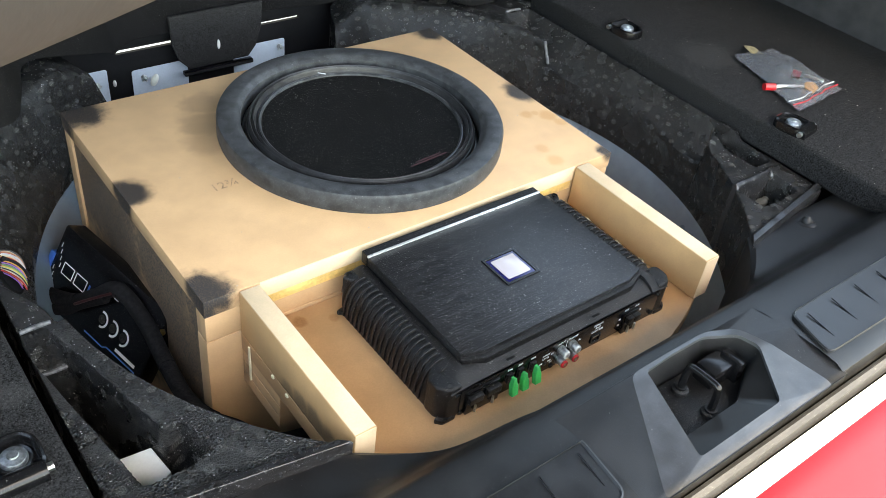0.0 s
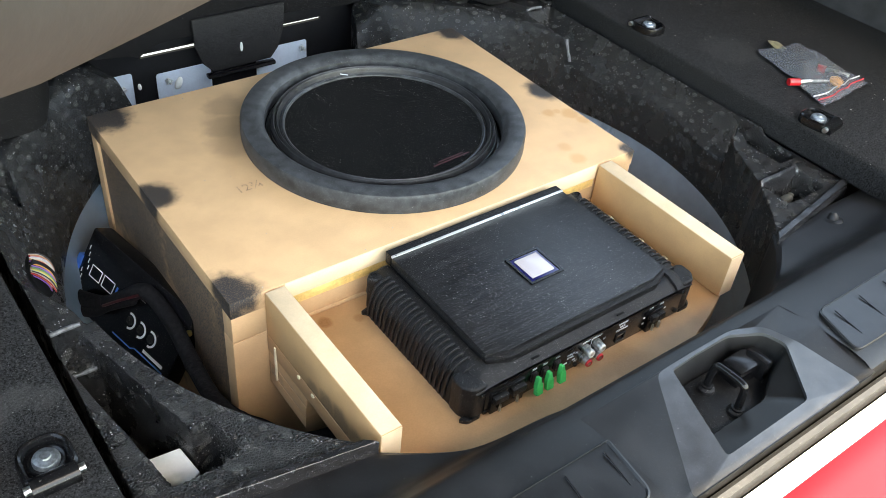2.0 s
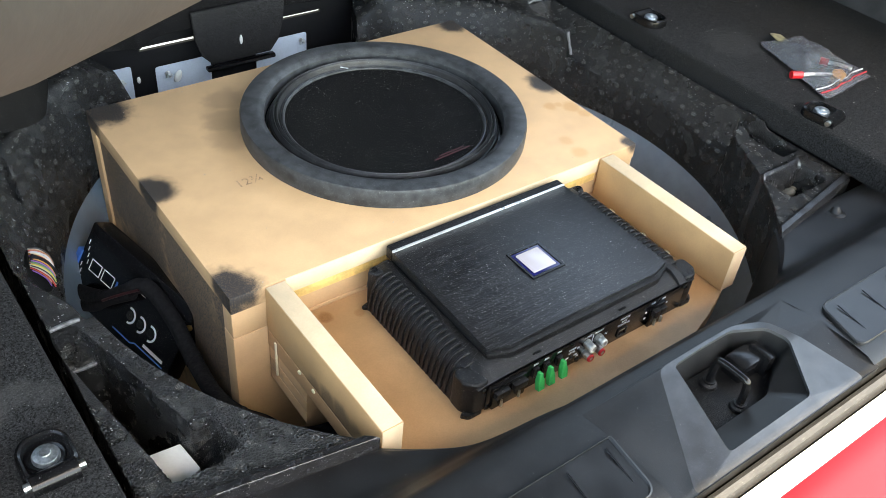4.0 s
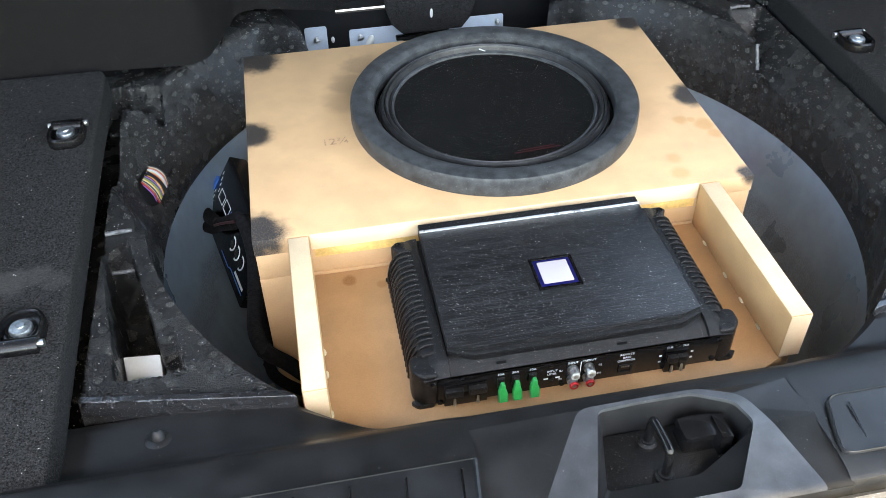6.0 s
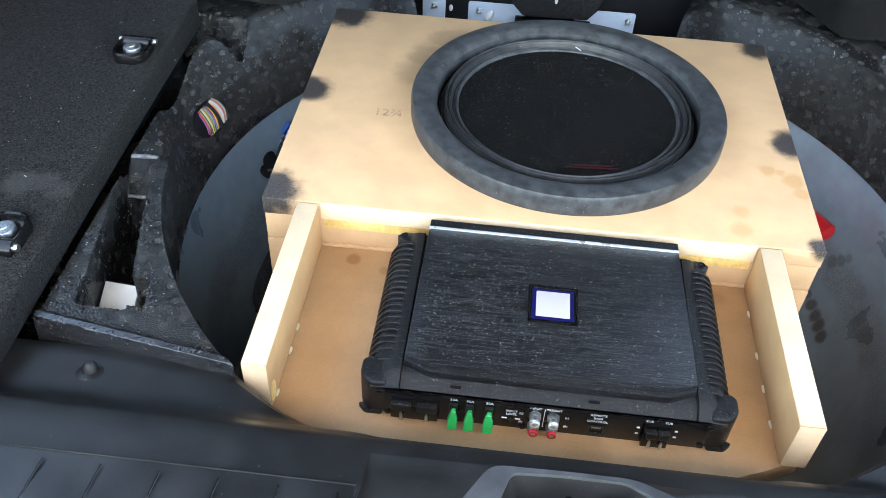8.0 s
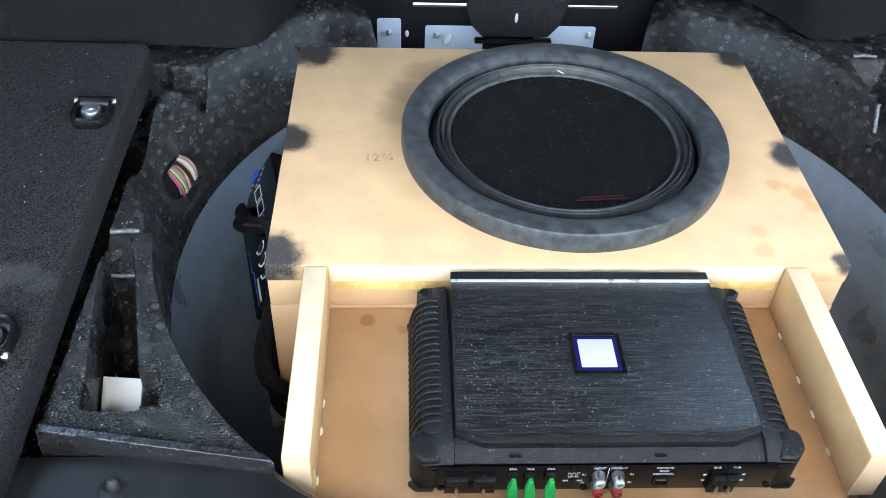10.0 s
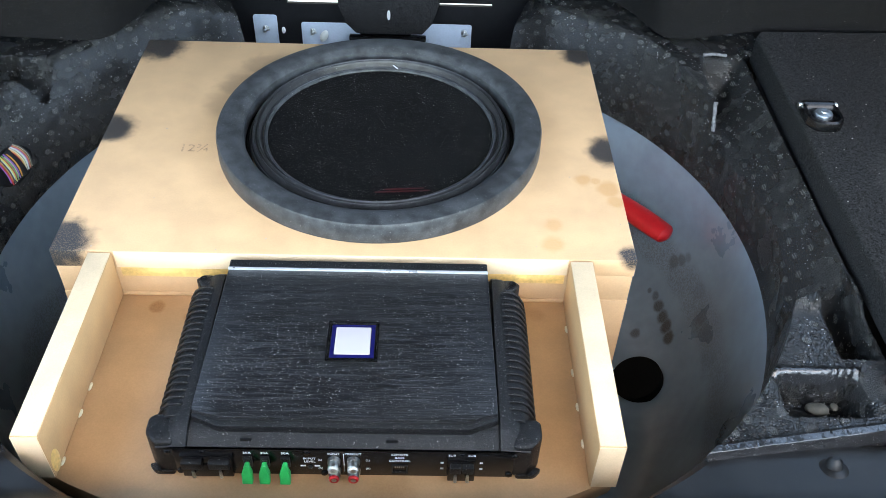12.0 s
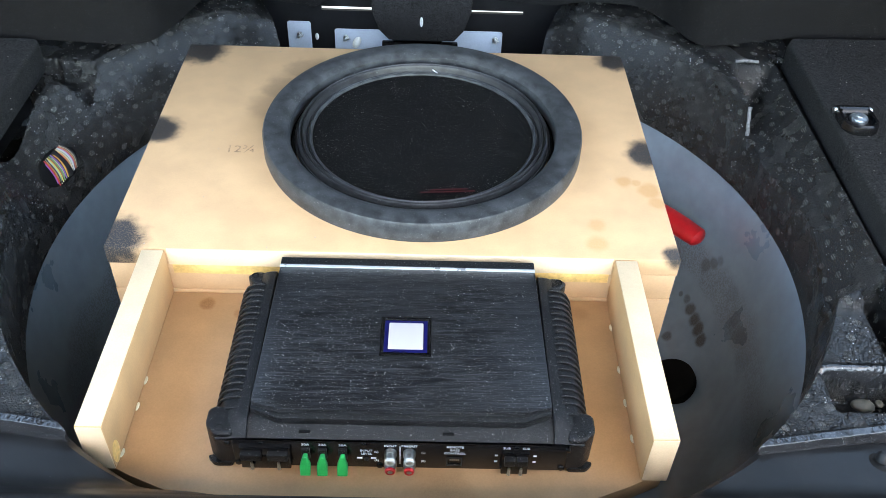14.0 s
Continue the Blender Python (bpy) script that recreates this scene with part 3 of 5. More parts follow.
def foam_height(x, y):
    d = math.hypot(x - CX, y - CY) - RIM
    if x > 0:
        # the tall back wall, then the channel along the carpet with a recess between them
        wide = 0.015 + 0.030 * sstep(0.29, 0.46, y)
        back = RIM_Z - 0.01 + 0.107 * ramp(-0.010, wide, d, 0.10) - 0.042 * sstep(0.262, 0.205, x)
        crease = max(0.006, math.hypot(0.446 - CX, y - CY) - RIM)
        low = RIM_Z + 0.05 * ramp(-0.2 * crease, 1.0 * crease, d)
        chan = max(low, 0.25 + 0.048 * ramp(0.452, 0.494, x)) if x > 0.446 else low
        ridge = sstep(0.287, 0.2895, y)
        trough = sstep(0.435, 0.438, x) * (1 - sstep(0.398, 0.401, y))
        z = mix(chan, mix(back, max(chan, 0.25 + 0.05 * ramp(0.352, 0.400, y)), trough), ridge)
        # flat shelf near the sill, with the channel beside it and a pocket
        edge = -0.048 + 0.5 * max(0.0, x - 0.425)
        shelf = 1 - sstep(edge - 0.003, edge + 0.003, y)
        top = 0.290 + 0.010 * sstep(-0.06, -0.045, y)
        top = mix(top, 0.245, inside(x, y, 0.458, 0.489, -0.110, 0.2, 0.003))
        top = mix(top, 0.258, inside(x, y, 0.392, 0.460, -0.174, -0.137, 0.004))
        top += 0.006 * inside(x, y, 0.385, 0.465, -0.134, -0.126, 0.004)
        z = mix(z, top * sstep(-0.003, 0.001, d) + RIM_Z * (1 - sstep(-0.003, 0.001, d)), shelf)
        z -= 0.07 * sstep(0.4955, 0.4985, x) * (1 - sstep(0.405, 0.412, y))
    else:
        # the wall is steep beside the shelf and leans back further on
        wide = mix(0.010, 0.060, sstep(0.06, 0.20, y))
        back = RIM_Z - 0.004 + 0.100 * ramp(-0.006, wide, d, 0.10) - 0.035 * sstep(-0.28, -0.19, x)
        z = back
        z -= 0.028 * inside(x, y, -0.452, -0.401, 0.310, 0.355, 0.003)
        shelf = 1 - sstep(0.050, 0.054, y)
        top = 0.2955
        lo, hi = -0.441 - 0.167 * y, -0.412 - 0.24 * y
        top = mix(top, 0.296 - 0.026 * ramp(0.050, 0.016, y), inside(x, y, lo, hi, 0.0, 0.08, 0.002))
        top = mix(top, 0.205, inside(x, y, lo, hi, -0.164, 0.013, 0.0025))
        top = mix(top, 0.232, inside(x, y, hi - 0.004, hi + 0.016, -0.158, -0.122, 0.003))
        z = mix(z, top * sstep(-0.003, 0.001, d) + RIM_Z * (1 - sstep(-0.003, 0.001, d)), shelf)
        z -= 0.07 * sstep(-0.4455, -0.4485, x) * (1 - sstep(0.355, 0.362, y))
    # raised bead along the sill
    w = y - 0.16 * (abs(x - CX) - 0.28) + 0.016
    z += 0.005 * sstep(-0.192, -0.197, w)
    z -= 0.008 * sstep(-0.2030, -0.2062, w)
    return z + 0.0006 * noise.noise((x * 60, y * 60, 0))


def foam_mesh(side):
    bm = bmesh.new()
    n, m = 1000, 96
    x0, x1, front, y1 = -0.50, 0.525, -0.222, 0.60
    rows = []
    for k in range(n + 1):
        a = 2 * math.pi * k / n - math.pi / 2
        c, s = math.cos(a), math.sin(a)
        if c * side <= 0:
            continue
        far = min((x1 - CX) / c if c > 1e-9 else (x0 - CX) / c if c < -1e-9 else 9, (y1 - CY) / s if s > 1e-9 else 9)
        if 0.16 * abs(c) - s > 0.01:
            far = min(far, (0.0448 - front + CY) / (0.16 * abs(c) - s))
        if far < RIM + 0.004 or (-0.20 < CX + (RIM + 0.06) * c < 0.21 and s > 0):
            continue
        row = []
        for i in range(m + 1):
            r = RIM + 0.002 + (far - RIM - 0.002) * i / m
            x, y = CX + r * c, CY + r * s
            row.append(bm.verts.new((x, y, foam_height(x, y))))
        row.insert(0, bm.verts.new((row[0].co.x, row[0].co.y, RIM_Z - 0.012)))
        row.append(bm.verts.new((row[-1].co.x, row[-1].co.y, row[-1].co.z - 0.05)))
        rows.append(row)
    for a, b in zip(rows, rows[1:]):
        for i in range(len(a) - 1):
            bm.faces.new((a[i], a[i + 1], b[i + 1], b[i]))
    for row in (rows[0], rows[-1]):
        low = [bm.verts.new((v.co.x, v.co.y, v.co.z - 0.07)) for v in row]
        for i in range(len(row) - 1):
            bm.faces.new((row[i], row[i + 1], low[i + 1], low[i]))
    bmesh.ops.recalc_face_normals(bm, faces=bm.faces[:])
    return bm


for side in (1, -1):
    foam = mesh_ob("foam_surround", foam_mesh(side), FOAM, angle=50)
    foam.data.materials.append(FOAM_LIP)
    for f in foam.data.polygons:
        c = f.center
        w = c.y - 0.16 * (abs(c.x - CX) - 0.28) + 0.016
        if -0.2070 < w < -0.1930 or (0.386 < c.x < 0.464 and -0.1365 < c.y < -0.1245):
            f.material_index = 1
    if side > 0:
        edges = [((0.4335, 0.2905, 0.298), (0.4340, 0.2850, 0.282), (0.4345, 0.2760, 0.264)), ((0.441, 0.3985, 0.3005), (0.456, 0.3985, 0.3015), (0.472, 0.3980, 0.3005))]
    else:
        edges = [((-0.444, 0.0500, 0.2960), (-0.430, 0.0505, 0.2968), (-0.416, 0.0510, 0.2960)), ((-0.441, 0.0150, 0.2690), (-0.429, 0.0150, 0.2695), (-0.417, 0.0150, 0.2690))]
    # pale strips paint in the highlights that rounded foam edges catch
    for a, b, c in edges:
        strip = tube([a, b, c], 0.0022, 10, 5)
        for v in strip.verts:
            v.co += 0.0009 * noise.noise_vector(v.co * 150)
        put(mesh_ob("edge_highlight", strip, FOAM_EDGE_LIGHT), foam)
    tagged(foam, "moulded black bead foam round the wheel well", "foam insert", kind="structure")

# carpet on both sides of the foam
CR = [(0.504, -0.30), (0.503, 0.10), (0.507, 0.405), (0.516, 0.42), (0.90, 0.43), (0.90, -0.30)]
single("carpet_right", prism(CR, 0.285, 0.327, 0.005, 4), CARPET, "black felt trunk floor carpet flecked with lint", "carpet", kind="structure")
CL = [(-0.452, -0.30), (-0.458, -0.05), (-0.462, 0.20), (-0.462, 0.345), (-0.468, 0.362), (-0.90, 0.37), (-0.90, -0.30)]
single("carpet_left", prism(CL[::-1], 0.285, 0.327, 0.006, 4), CARPET, "black felt trunk floor carpet flecked with lint", "carpet", kind="structure")


def draped(base, rise, back, steps=14, wobble=0.006):
    """A felt sheet standing on a bent base line and leaning away."""
    bm = bmesh.new()
    fine = []
    for (xa, ya, za), (xb, yb, zb) in zip(base, base[1:]):
        cuts = max(2, int(math.hypot(xb - xa, yb - ya) / 0.012))
        fine += [(mix(xa, xb, i / cuts), mix(ya, yb, i / cuts), mix(za, zb, i / cuts)) for i in range(cuts)]
    fine.append(base[-1])
    for _ in range(2):
        fine = [fine[0]] + [tuple((a + 2 * b + c) / 4 for a, b, c in zip(fine[i - 1], fine[i], fine[i + 1])) for i in range(1, len(fine) - 1)] + [fine[-1]]
    rows = []
    for j in range(-2, steps + 1):
        u = max(0.0, j / steps)
        row = []
        for x, y, z in fine:
            w = wobble * noise.noise((x * 9, y * 9, u * 4))
            if j < 0:
                row.append(bm.verts.new((x * (1 + 0.02 * -j), y + 0.012 * -j, z - 0.004 * (j == -2))))
            else:
                row.append(bm.verts.new((x * (1 + 0.10 * u), y + back * u + w * u, z + 0.008 * min(1, j) + rise * u + w * u)))
        rows.append(row)
    for a, b in zip(rows, rows[1:]):
        for i in range(len(a) - 1):
            bm.faces.new((a[i], a[i + 1], b[i + 1], b[i]))
    bmesh.ops.recalc_face_normals(bm, faces=bm.faces[:])
    return bm


TRIM = [(-0.92, 0.36, 0.325), (-0.452, 0.372, 0.318), (-0.36, 0.386, 0.306), (-0.335, 0.40, 0.304), (-0.308, 0.480, 0.304), (-0.295, 0.535, 0.304), (-0.27, 0.550, 0.302), (-0.195, 0.566, 0.284), (-0.155, 0.59, 0.268), (-0.150, 0.602, 0.252), (-0.128, 0.603, 0.273), (-0.045, 0.604, 0.274), (0.02, 0.605, 0.276), (0.11, 0.604, 0.279), (0.185, 0.60, 0.275), (0.205, 0.58, 0.282), (0.26, 0.562, 0.300), (0.335, 0.550, 0.302), (0.362, 0.515, 0.302), (0.392, 0.440, 0.302), (0.415, 0.430, 0.304), (0.515, 0.434, 0.318), (0.92, 0.44, 0.325)]
single("rear_trim", draped(TRIM, 0.42, 0.16), TRIM_FELT, "black felt trim rising behind the foam", "trim", kind="structure")

# panel behind the well, with slits; a glowing sheet added behind stands in for daylight
back = single("back_panel", join(join(join(join(box(-0.5, -0.140, 0.622, 0.628, 0.0, 0.6), box(-0.022, 0.094, 0.622, 0.628, 0.0, 0.6)), join(box(0.175, 0.5, 0.622, 0.628, 0.0, 0.6), box(-0.140, -0.022, 0.622, 0.628, 0.0, 0.244))), join(box(-0.140, -0.022, 0.622, 0.628, 0.2505, 0.6), box(0.094, 0.175, 0.622, 0.628, 0.0, 0.2455))), box(0.094, 0.175, 0.622, 0.628, 0.2505, 0.6)), PANEL, "black metal panel with slits behind the well", "panel", kind="structure", smooth=False)
single("daylight", box(-0.5, 0.5, 0.64, 0.645, 0.15, 0.40), DAYLIGHT, "glowing sheet standing in for daylight behind the slits", "backdrop", kind="structure", smooth=False)


def steel_plate(x0, x1, z0, z1):
    r = 0.004
    out = []
    for cx, cz, a0 in ((x1 - r, z1 - r, 0), (x0 + r, z1 - r, 90), (x0 + r, z0 + r, 180), (x1 - r, z0 + r, 270)):
        out += [(cx + r * math.cos(radians(a0 + 22.5 * i)), cz + r * math.sin(radians(a0 + 22.5 * i))) for i in range(5)]
    bm = prism(out, 0, 0.0015, 0.0004, 1)
    bm.transform(pose(0, 0.6185, 0, 90))
    return bm


def stud(x, y, z):
    bm = moved(lathe([(0, 0.0), (0.0045, 0.0), (0.0045, 0.003), (0.0022, 0.004), (0.0022, 0.012), (0, 0.0125)], 12), pose(x, y, z, 90))
    for a in (20, 140, 260):
        join(bm, moved(box(-0.001, 0.001, 0, 0.006, 0.003, 0.006, 0.0003, 1), pose(x, y, z, 90) @ pose(0, 0, 0, 0, 0, a)))
    return bm


for x0, x1, z0, z1, sx, sz in ((-0.195, -0.158, 0.12, 0.226, -0.176, 0.204), (-0.121, -0.03, 0.12, 0.215, -0.103, 0.201), (0.05, 0.145, 0.12, 0.217, 0.134, 0.204)):
    pl = thing("steel_plate", "pale blue-grey painted steel plate with a fixing stud", "plate", "plates behind the well", at=((x0 + x1) / 2, 0.6185, z0))
    bpart("sheet", steel_plate(x0, x1, z0, z1), STEEL_PLATE, pl)
    bpart("stud", stud(sx, 0.6165, sz), CHROME, pl, "small plastic and metal stud")
for x, z, w, h_, a in ((-0.0865, 0.192, 0.006, 0.011, -25), (-0.149, 0.201, 0.003, 0.0055, 0)):
    ov = lathe([(0, 0.0), (1, 0.0), (0.9, 0.002), (0, 0.003)], 20)
    ov.transform(pose(x, 0.6165, z, 90, 0, 0) @ pose(0, 0, 0, 0, 0, a) @ Matrix.Diagonal((w, h_, 1, 1)))
    single("plastic_plug", ov, WHITE_PLASTIC, "small milky oval plastic plug on the panel", "plug", "milky plugs")

# felt flap with its hinge bar
flap = thing("felt_flap", "black felt flap with a pale slit, hanging over the panel", "flap", at=(0.016, 0.60, 0.205))
fo = [(-0.062, 0.30), (-0.060, 0.255), (-0.050, 0.225), (-0.034, 0.208), (0.068, 0.208), (0.082, 0.225), (0.093, 0.258), (0.096, 0.30)]
bpart("flap_sheet", moved(prism(fo, 0, 0.006, 0.002), pose(0, 0.604, 0, 90)), CARPET, flap)
bpart("hinge_bar", box(-0.045, 0.074, 0.592, 0.604, 0.1985, 0.2055, 0.002), GLOSS, flap, "glossy black hinge bar")
bpart("slit", moved(lathe([(0, 0), (0.0026, 0), (0.0022, 0.0015), (0, 0.0015)], 12), pose(0.0165, 0.598, 0.2405, 90) @ Matrix.Diagonal((1, 3.2, 1, 1))), WHITE_PLASTIC, flap, "pale plastic slit end")

# ---- sill ----
def flank_z(y):
    u = (-0.20 - y) / 0.10
    return 0.284 + 0.016 * u + 0.034 * sstep(0.55, 1.0, u) ** 1.5


def sill_mesh():
    bm = bmesh.new()
    rows = []
    n = 340
    for i in range(n + 1):
        x = -0.85 + 1.70 * i / n
        dx = abs(x - CX)
        yin = -0.20
        if dx < RIM:
            yin = min(yin, CY - math.sqrt(RIM ** 2 - dx ** 2))
        yin = max(yin, -0.296)
        prof = [(yin, 0.12), (yin, flank_z(yin) - 0.004)]
        prof += [(mix(yin, -0.297, k / 10), flank_z(mix(yin, -0.297, k / 10))) for k in range(1, 11)]
        prof += [(-0.300, 0.3365), (-0.304, 0.3385), (-0.317, 0.342)]
        if x < -0.118 or x > 0.148:
            prof += [(-0.33, 0.3452), (-0.36, 0.3488), (-0.395, 0.3500), (-0.413, 0.3482), (-0.421, 0.3445), (-0.4245, 0.336), (-0.425, 0.30)]
            full = True
        else:
            full = False
        rows.append((full, [bm.verts.new((x, y, z)) for y, z in prof]))
    for (fa, a), (fb, b) in zip(rows, rows[1:]):
        for k in range(min(len(a), len(b)) - 1):
            bm.faces.new((a[k], a[k + 1], b[k + 1], b[k]))
    bmesh.ops.recalc_face_normals(bm, faces=bm.faces[:])
    return bm


sill = tagged(mesh_ob("sill_trim", sill_mesh(), PLASTIC, angle=30), "dusty grained black plastic loading sill trim", "sill trim", kind="structure")


def loops(rings, close_last=False):
    """Skin between closed rings of the same number of points."""
    bm = bmesh.new()
    vs = [[bm.verts.new(p) for p in r] for r in rings]
    n = len(vs[0])
    for a, b in zip(vs, vs[1:]):
        for k in range(n):
            bm.faces.new((a[k], a[(k + 1) % n], b[(k + 1) % n], b[k]))
    if close_last:
        bm.faces.new(vs[-1])
    bmesh.ops.recalc_face_normals(bm, faces=bm.faces[:])
    return bm


def rounded(poly, r, seg=5):
    """A polygon in x, y with rounded corners."""
    out = []
    n = len(poly)
    for i in range(n):
        p, a, b = Vector(poly[i]), Vector(poly[i - 1]), Vector(poly[(i + 1) % n])
        da, db = (a - p), (b - p)
        k = min(r, da.length * 0.45, db.length * 0.45)
        pa, pb = p + da.normalized() * k, p + db.normalized() * k
        for s in range(seg + 1):
            u = s / seg
            out.append(tuple((1 - u) ** 2 * pa + 2 * u * (1 - u) * p + u * u * pb))
    return out


OUTER = rounded([(-0.1215, -0.425), (-0.1215, -0.317), (0.02, -0.317), (0.09, -0.317), (0.1515, -0.317), (0.1515, -0.36), (0.1515, -0.425)], 0.0005)
RIDGE = rounded([(-0.098, -0.4240), (-0.031, -0.3190), (0.02, -0.3180), (0.072, -0.3180), (0.104, -0.331), (0.113, -0.354), (0.135, -0.4240)], 0.010)
LIP = rounded([(-0.045, -0.412), (-0.016, -0.3235), (0.02, -0.3215), (0.066, -0.3215), (0.092, -0.338), (0.100, -0.360), (0.067, -0.411)], 0.006)
APRON = rounded([(-0.026, -0.384), (-0.0105, -0.3255), (0.02, -0.3235), (0.070, -0.3245), (0.093, -0.341), (0.095, -0.359), (0.050, -0.383)], 0.006)


def at_z(poly, f):
    return [(x, y, f(x, y)) for x, y in poly]


def sill_top(x, y):
    return 0.342 + 0.0078 * sstep(-0.317, -0.36, y) - 0.0055 * sstep(-0.405, -0.425, y)


def ridge_top(x, y):
    return 0.3485 - 0.0085 * sstep(-0.37, -0.424, y)


def lip_top(x, y):
    return 0.3485 + 0.0045 * sstep(-0.322, -0.345, y) - 0.0085 * sstep(-0.345, -0.415, y)


bezel = loops([at_z(OUTER, lambda x, y: sill_top(x, y) - 0.02), at_z(OUTER, sill_top)] + [at_z(RIDGE, ridge_top)])
lip_rim = loops([at_z(RIDGE, ridge_top), at_z(LIP, lip_top), at_z(LIP, lambda x, y: lip_top(x, y) - 0.004)])
apron = loops([at_z(LIP, lambda x, y: lip_top(x, y) - 0.0036), at_z(APRON, lambda x, y: 0.327), at_z(APRON, lambda x, y: 0.300)])
latch = thing("latch_bezel", "black plastic latch surround moulded into the loading sill", "latch surround", at=(0.02, -0.37, 0.33))
bpart("surround", bezel, PLASTIC, latch)
bpart("rim", lip_rim, RIM_PLASTIC, latch, "smooth rim coloured lighter for reflected sky")
bpart("apron", apron, PLASTIC, latch)
striker = thing("striker", "black steel striker loop on a dusty plate", "striker", at=(0.025, -0.36, 0.306))
bpart("base_plate", prism(rounded([(-0.03, -0.386), (-0.014, -0.3265), (0.07, -0.3255), (0.094, -0.345), (0.096, -0.36), (0.052, -0.386)], 0.004), 0.303, 0.316, 0.001), BLACK, striker)
bpart("loop", tube([(0.024, -0.340, 0.316), (0.024, -0.340, 0.334), (0.0242, -0.341, 0.3455), (0.0245, -0.345, 0.3495), (0.0255, -0.368, 0.3495), (0.026, -0.3725, 0.3455), (0.026, -0.3735, 0.334), (0.026, -0.3735, 0.316)], 0.0036, 14), GLOSS, striker)
for cx, cy in ((0.024, -0.340), (0.026, -0.3735)):
    bpart("collar", lathe([(0.0036, 0.316), (0.0085, 0.316), (0.008, 0.319), (0.0055, 0.3205), (0.0055, 0.3225), (0.0036, 0.3225)], 20, (cx, cy)), BLACK, striker)
bpart("latch_block", join(box(0.048, 0.080, -0.356, -0.333, 0.315, 0.336, 0.003), box(0.076, 0.086, -0.362, -0.338, 0.315, 0.339, 0.0015)), GLOSS, striker, "glossy black rubber block")

for name, poly in (("a", [(-0.46, -0.4075), (-0.46, -0.349), (-0.121, -0.349), (-0.121, -0.352), (-0.128, -0.4075)]), ("b", [(0.150, -0.4025), (0.166, -0.347), (0.50, -0.347), (0.50, -0.4075)])):
    pan = thing("inlay_panel", "shallow black plastic inlay with moulded ribs in the sill", "inlay panel", "sill inlays", at=(poly[0][0], -0.38, 0.35))
    shape = rounded(poly, 0.012)
    mid = Vector((sum(p[0] for p in shape) / len(shape), sum(p[1] for p in shape) / len(shape)))

    def shrink(k):
        return [(p[0] + (mid.x - p[0]) / max(0.02, (mid - Vector(p)).length) * k, p[1] + (mid.y - p[1]) / max(0.02, (mid - Vector(p)).length) * k) for p in shape]

    up = lambda x, y: sill_top(x, y) + 0.0012
    bpart("inlay", loops([at_z(shape, lambda x, y: sill_top(x, y) - 0.003), at_z(shape, lambda x, y: sill_top(x, y) + 0.0022), at_z(shrink(0.002), lambda x, y: sill_top(x, y) + 0.0028), at_z(shrink(0.0035), lambda x, y: sill_top(x, y) + 0.0012)], True), INLAY, pan)
    x = min(p[0] for p in poly) + 0.03
    while x < max(p[0] for p in poly) - 0.015:
        rib = box(-0.0007, 0.0007, -0.017, 0.017, -0.0005, 0.0007, 0.0003, 1)
        rib.transform(pose(x, -0.374, sill_top(x, -0.374) + 0.0012, 3, 0, -6))
        bpart("rib", rib, GLOSS, pan)
        x += 0.042

for x, y in ((0.411, -0.226), (-0.376, -0.234)):
    nub = lathe([(0.0125, 0), (0.011, 0.0015), (0.007, 0.0025), (0.0055, 0.008), (0.003, 0.0105), (0, 0.011)], 24)
    nub.transform(pose(x, y, flank_z(y) - 0.001, -14))
    single("rubber_stop", nub, PLASTIC, "small black pointed rubber stop on the sill flank", "rubber stop", "rubber stops")

single("weatherstrip", sweep([(-0.4245, 0.31), (-0.4255, 0.328), (-0.428, 0.337), (-0.432, 0.340), (-0.4365, 0.338), (-0.439, 0.328), (-0.439, 0.31)], -0.9, 0.9), SEAL, "black rubber weatherstrip along the sill edge", "weatherstrip", kind="structure")
single("bumper", sweep([(-0.4385, 0.30), (-0.440, 0.325), (-0.444, 0.331), (-0.462, 0.3325), (-0.474, 0.331), (-0.48, 0.327), (-0.52, 0.312), (-0.56, 0.285), (-0.59, 0.22), (-0.60, 0.1), (-0.60, -0.3)], -0.9, 0.9), RED, "glossy red painted rear bumper edge in sunlight", "bumper", kind="structure")
# white strip stands in for the sun's blown-out highlight on the red edge
single("bumper_glint", sweep([(-0.4395, 0.326), (-0.442, 0.3335), (-0.446, 0.3355), (-0.454, 0.3350), (-0.459, 0.3325)], -0.9, 0.9), BUMPER_GLINT, "white strip standing in for sun glint along the bumper", "trim", kind="structure")
single("frame_moulding", tube([(-0.90, -0.44, 0.30), (-0.80, -0.50, 0.52), (-0.66, -0.535, 0.76), (-0.572, -0.490, 0.850), (-0.504, -0.423, 0.828), (-0.436, -0.354, 0.806), (-0.401, -0.319, 0.796), (-0.33, -0.24, 0.82), (-0.10, -0.15, 0.93), (0.3, -0.15, 0.95), (0.62, -0.28, 0.80), (0.80, -0.40, 0.55), (0.90, -0.44, 0.30)], 0.021, 20), FRAME_TRIM, "grey-brown moulding round the trunk opening", "moulding", kind="structure")

# unseen panels for the car's body close the place; their sizes shape the light
single("wall_left", box(-0.96, -0.90, -0.44, 1.2, -0.3, 0.80), LINER, "unseen dark side wall, its height set for the light", "wall", kind="structure", smooth=False)
single("wall_right", box(0.90, 0.96, -0.44, 1.2, -0.3, 0.74), LINER, "unseen dark side wall, its height set for the light", "wall", kind="structure", smooth=False)
single("wall_front", box(-0.9, 0.9, 1.1, 1.2, -0.3, 1.22), LINER, "unseen dark front wall that cuts light from the cabin", "wall", kind="structure", smooth=False)
single("under_floor", box(-0.9, 0.9, -0.44, 1.2, -0.10, -0.07), LINER, "steel floor under the well", "floor", kind="structure", smooth=False)
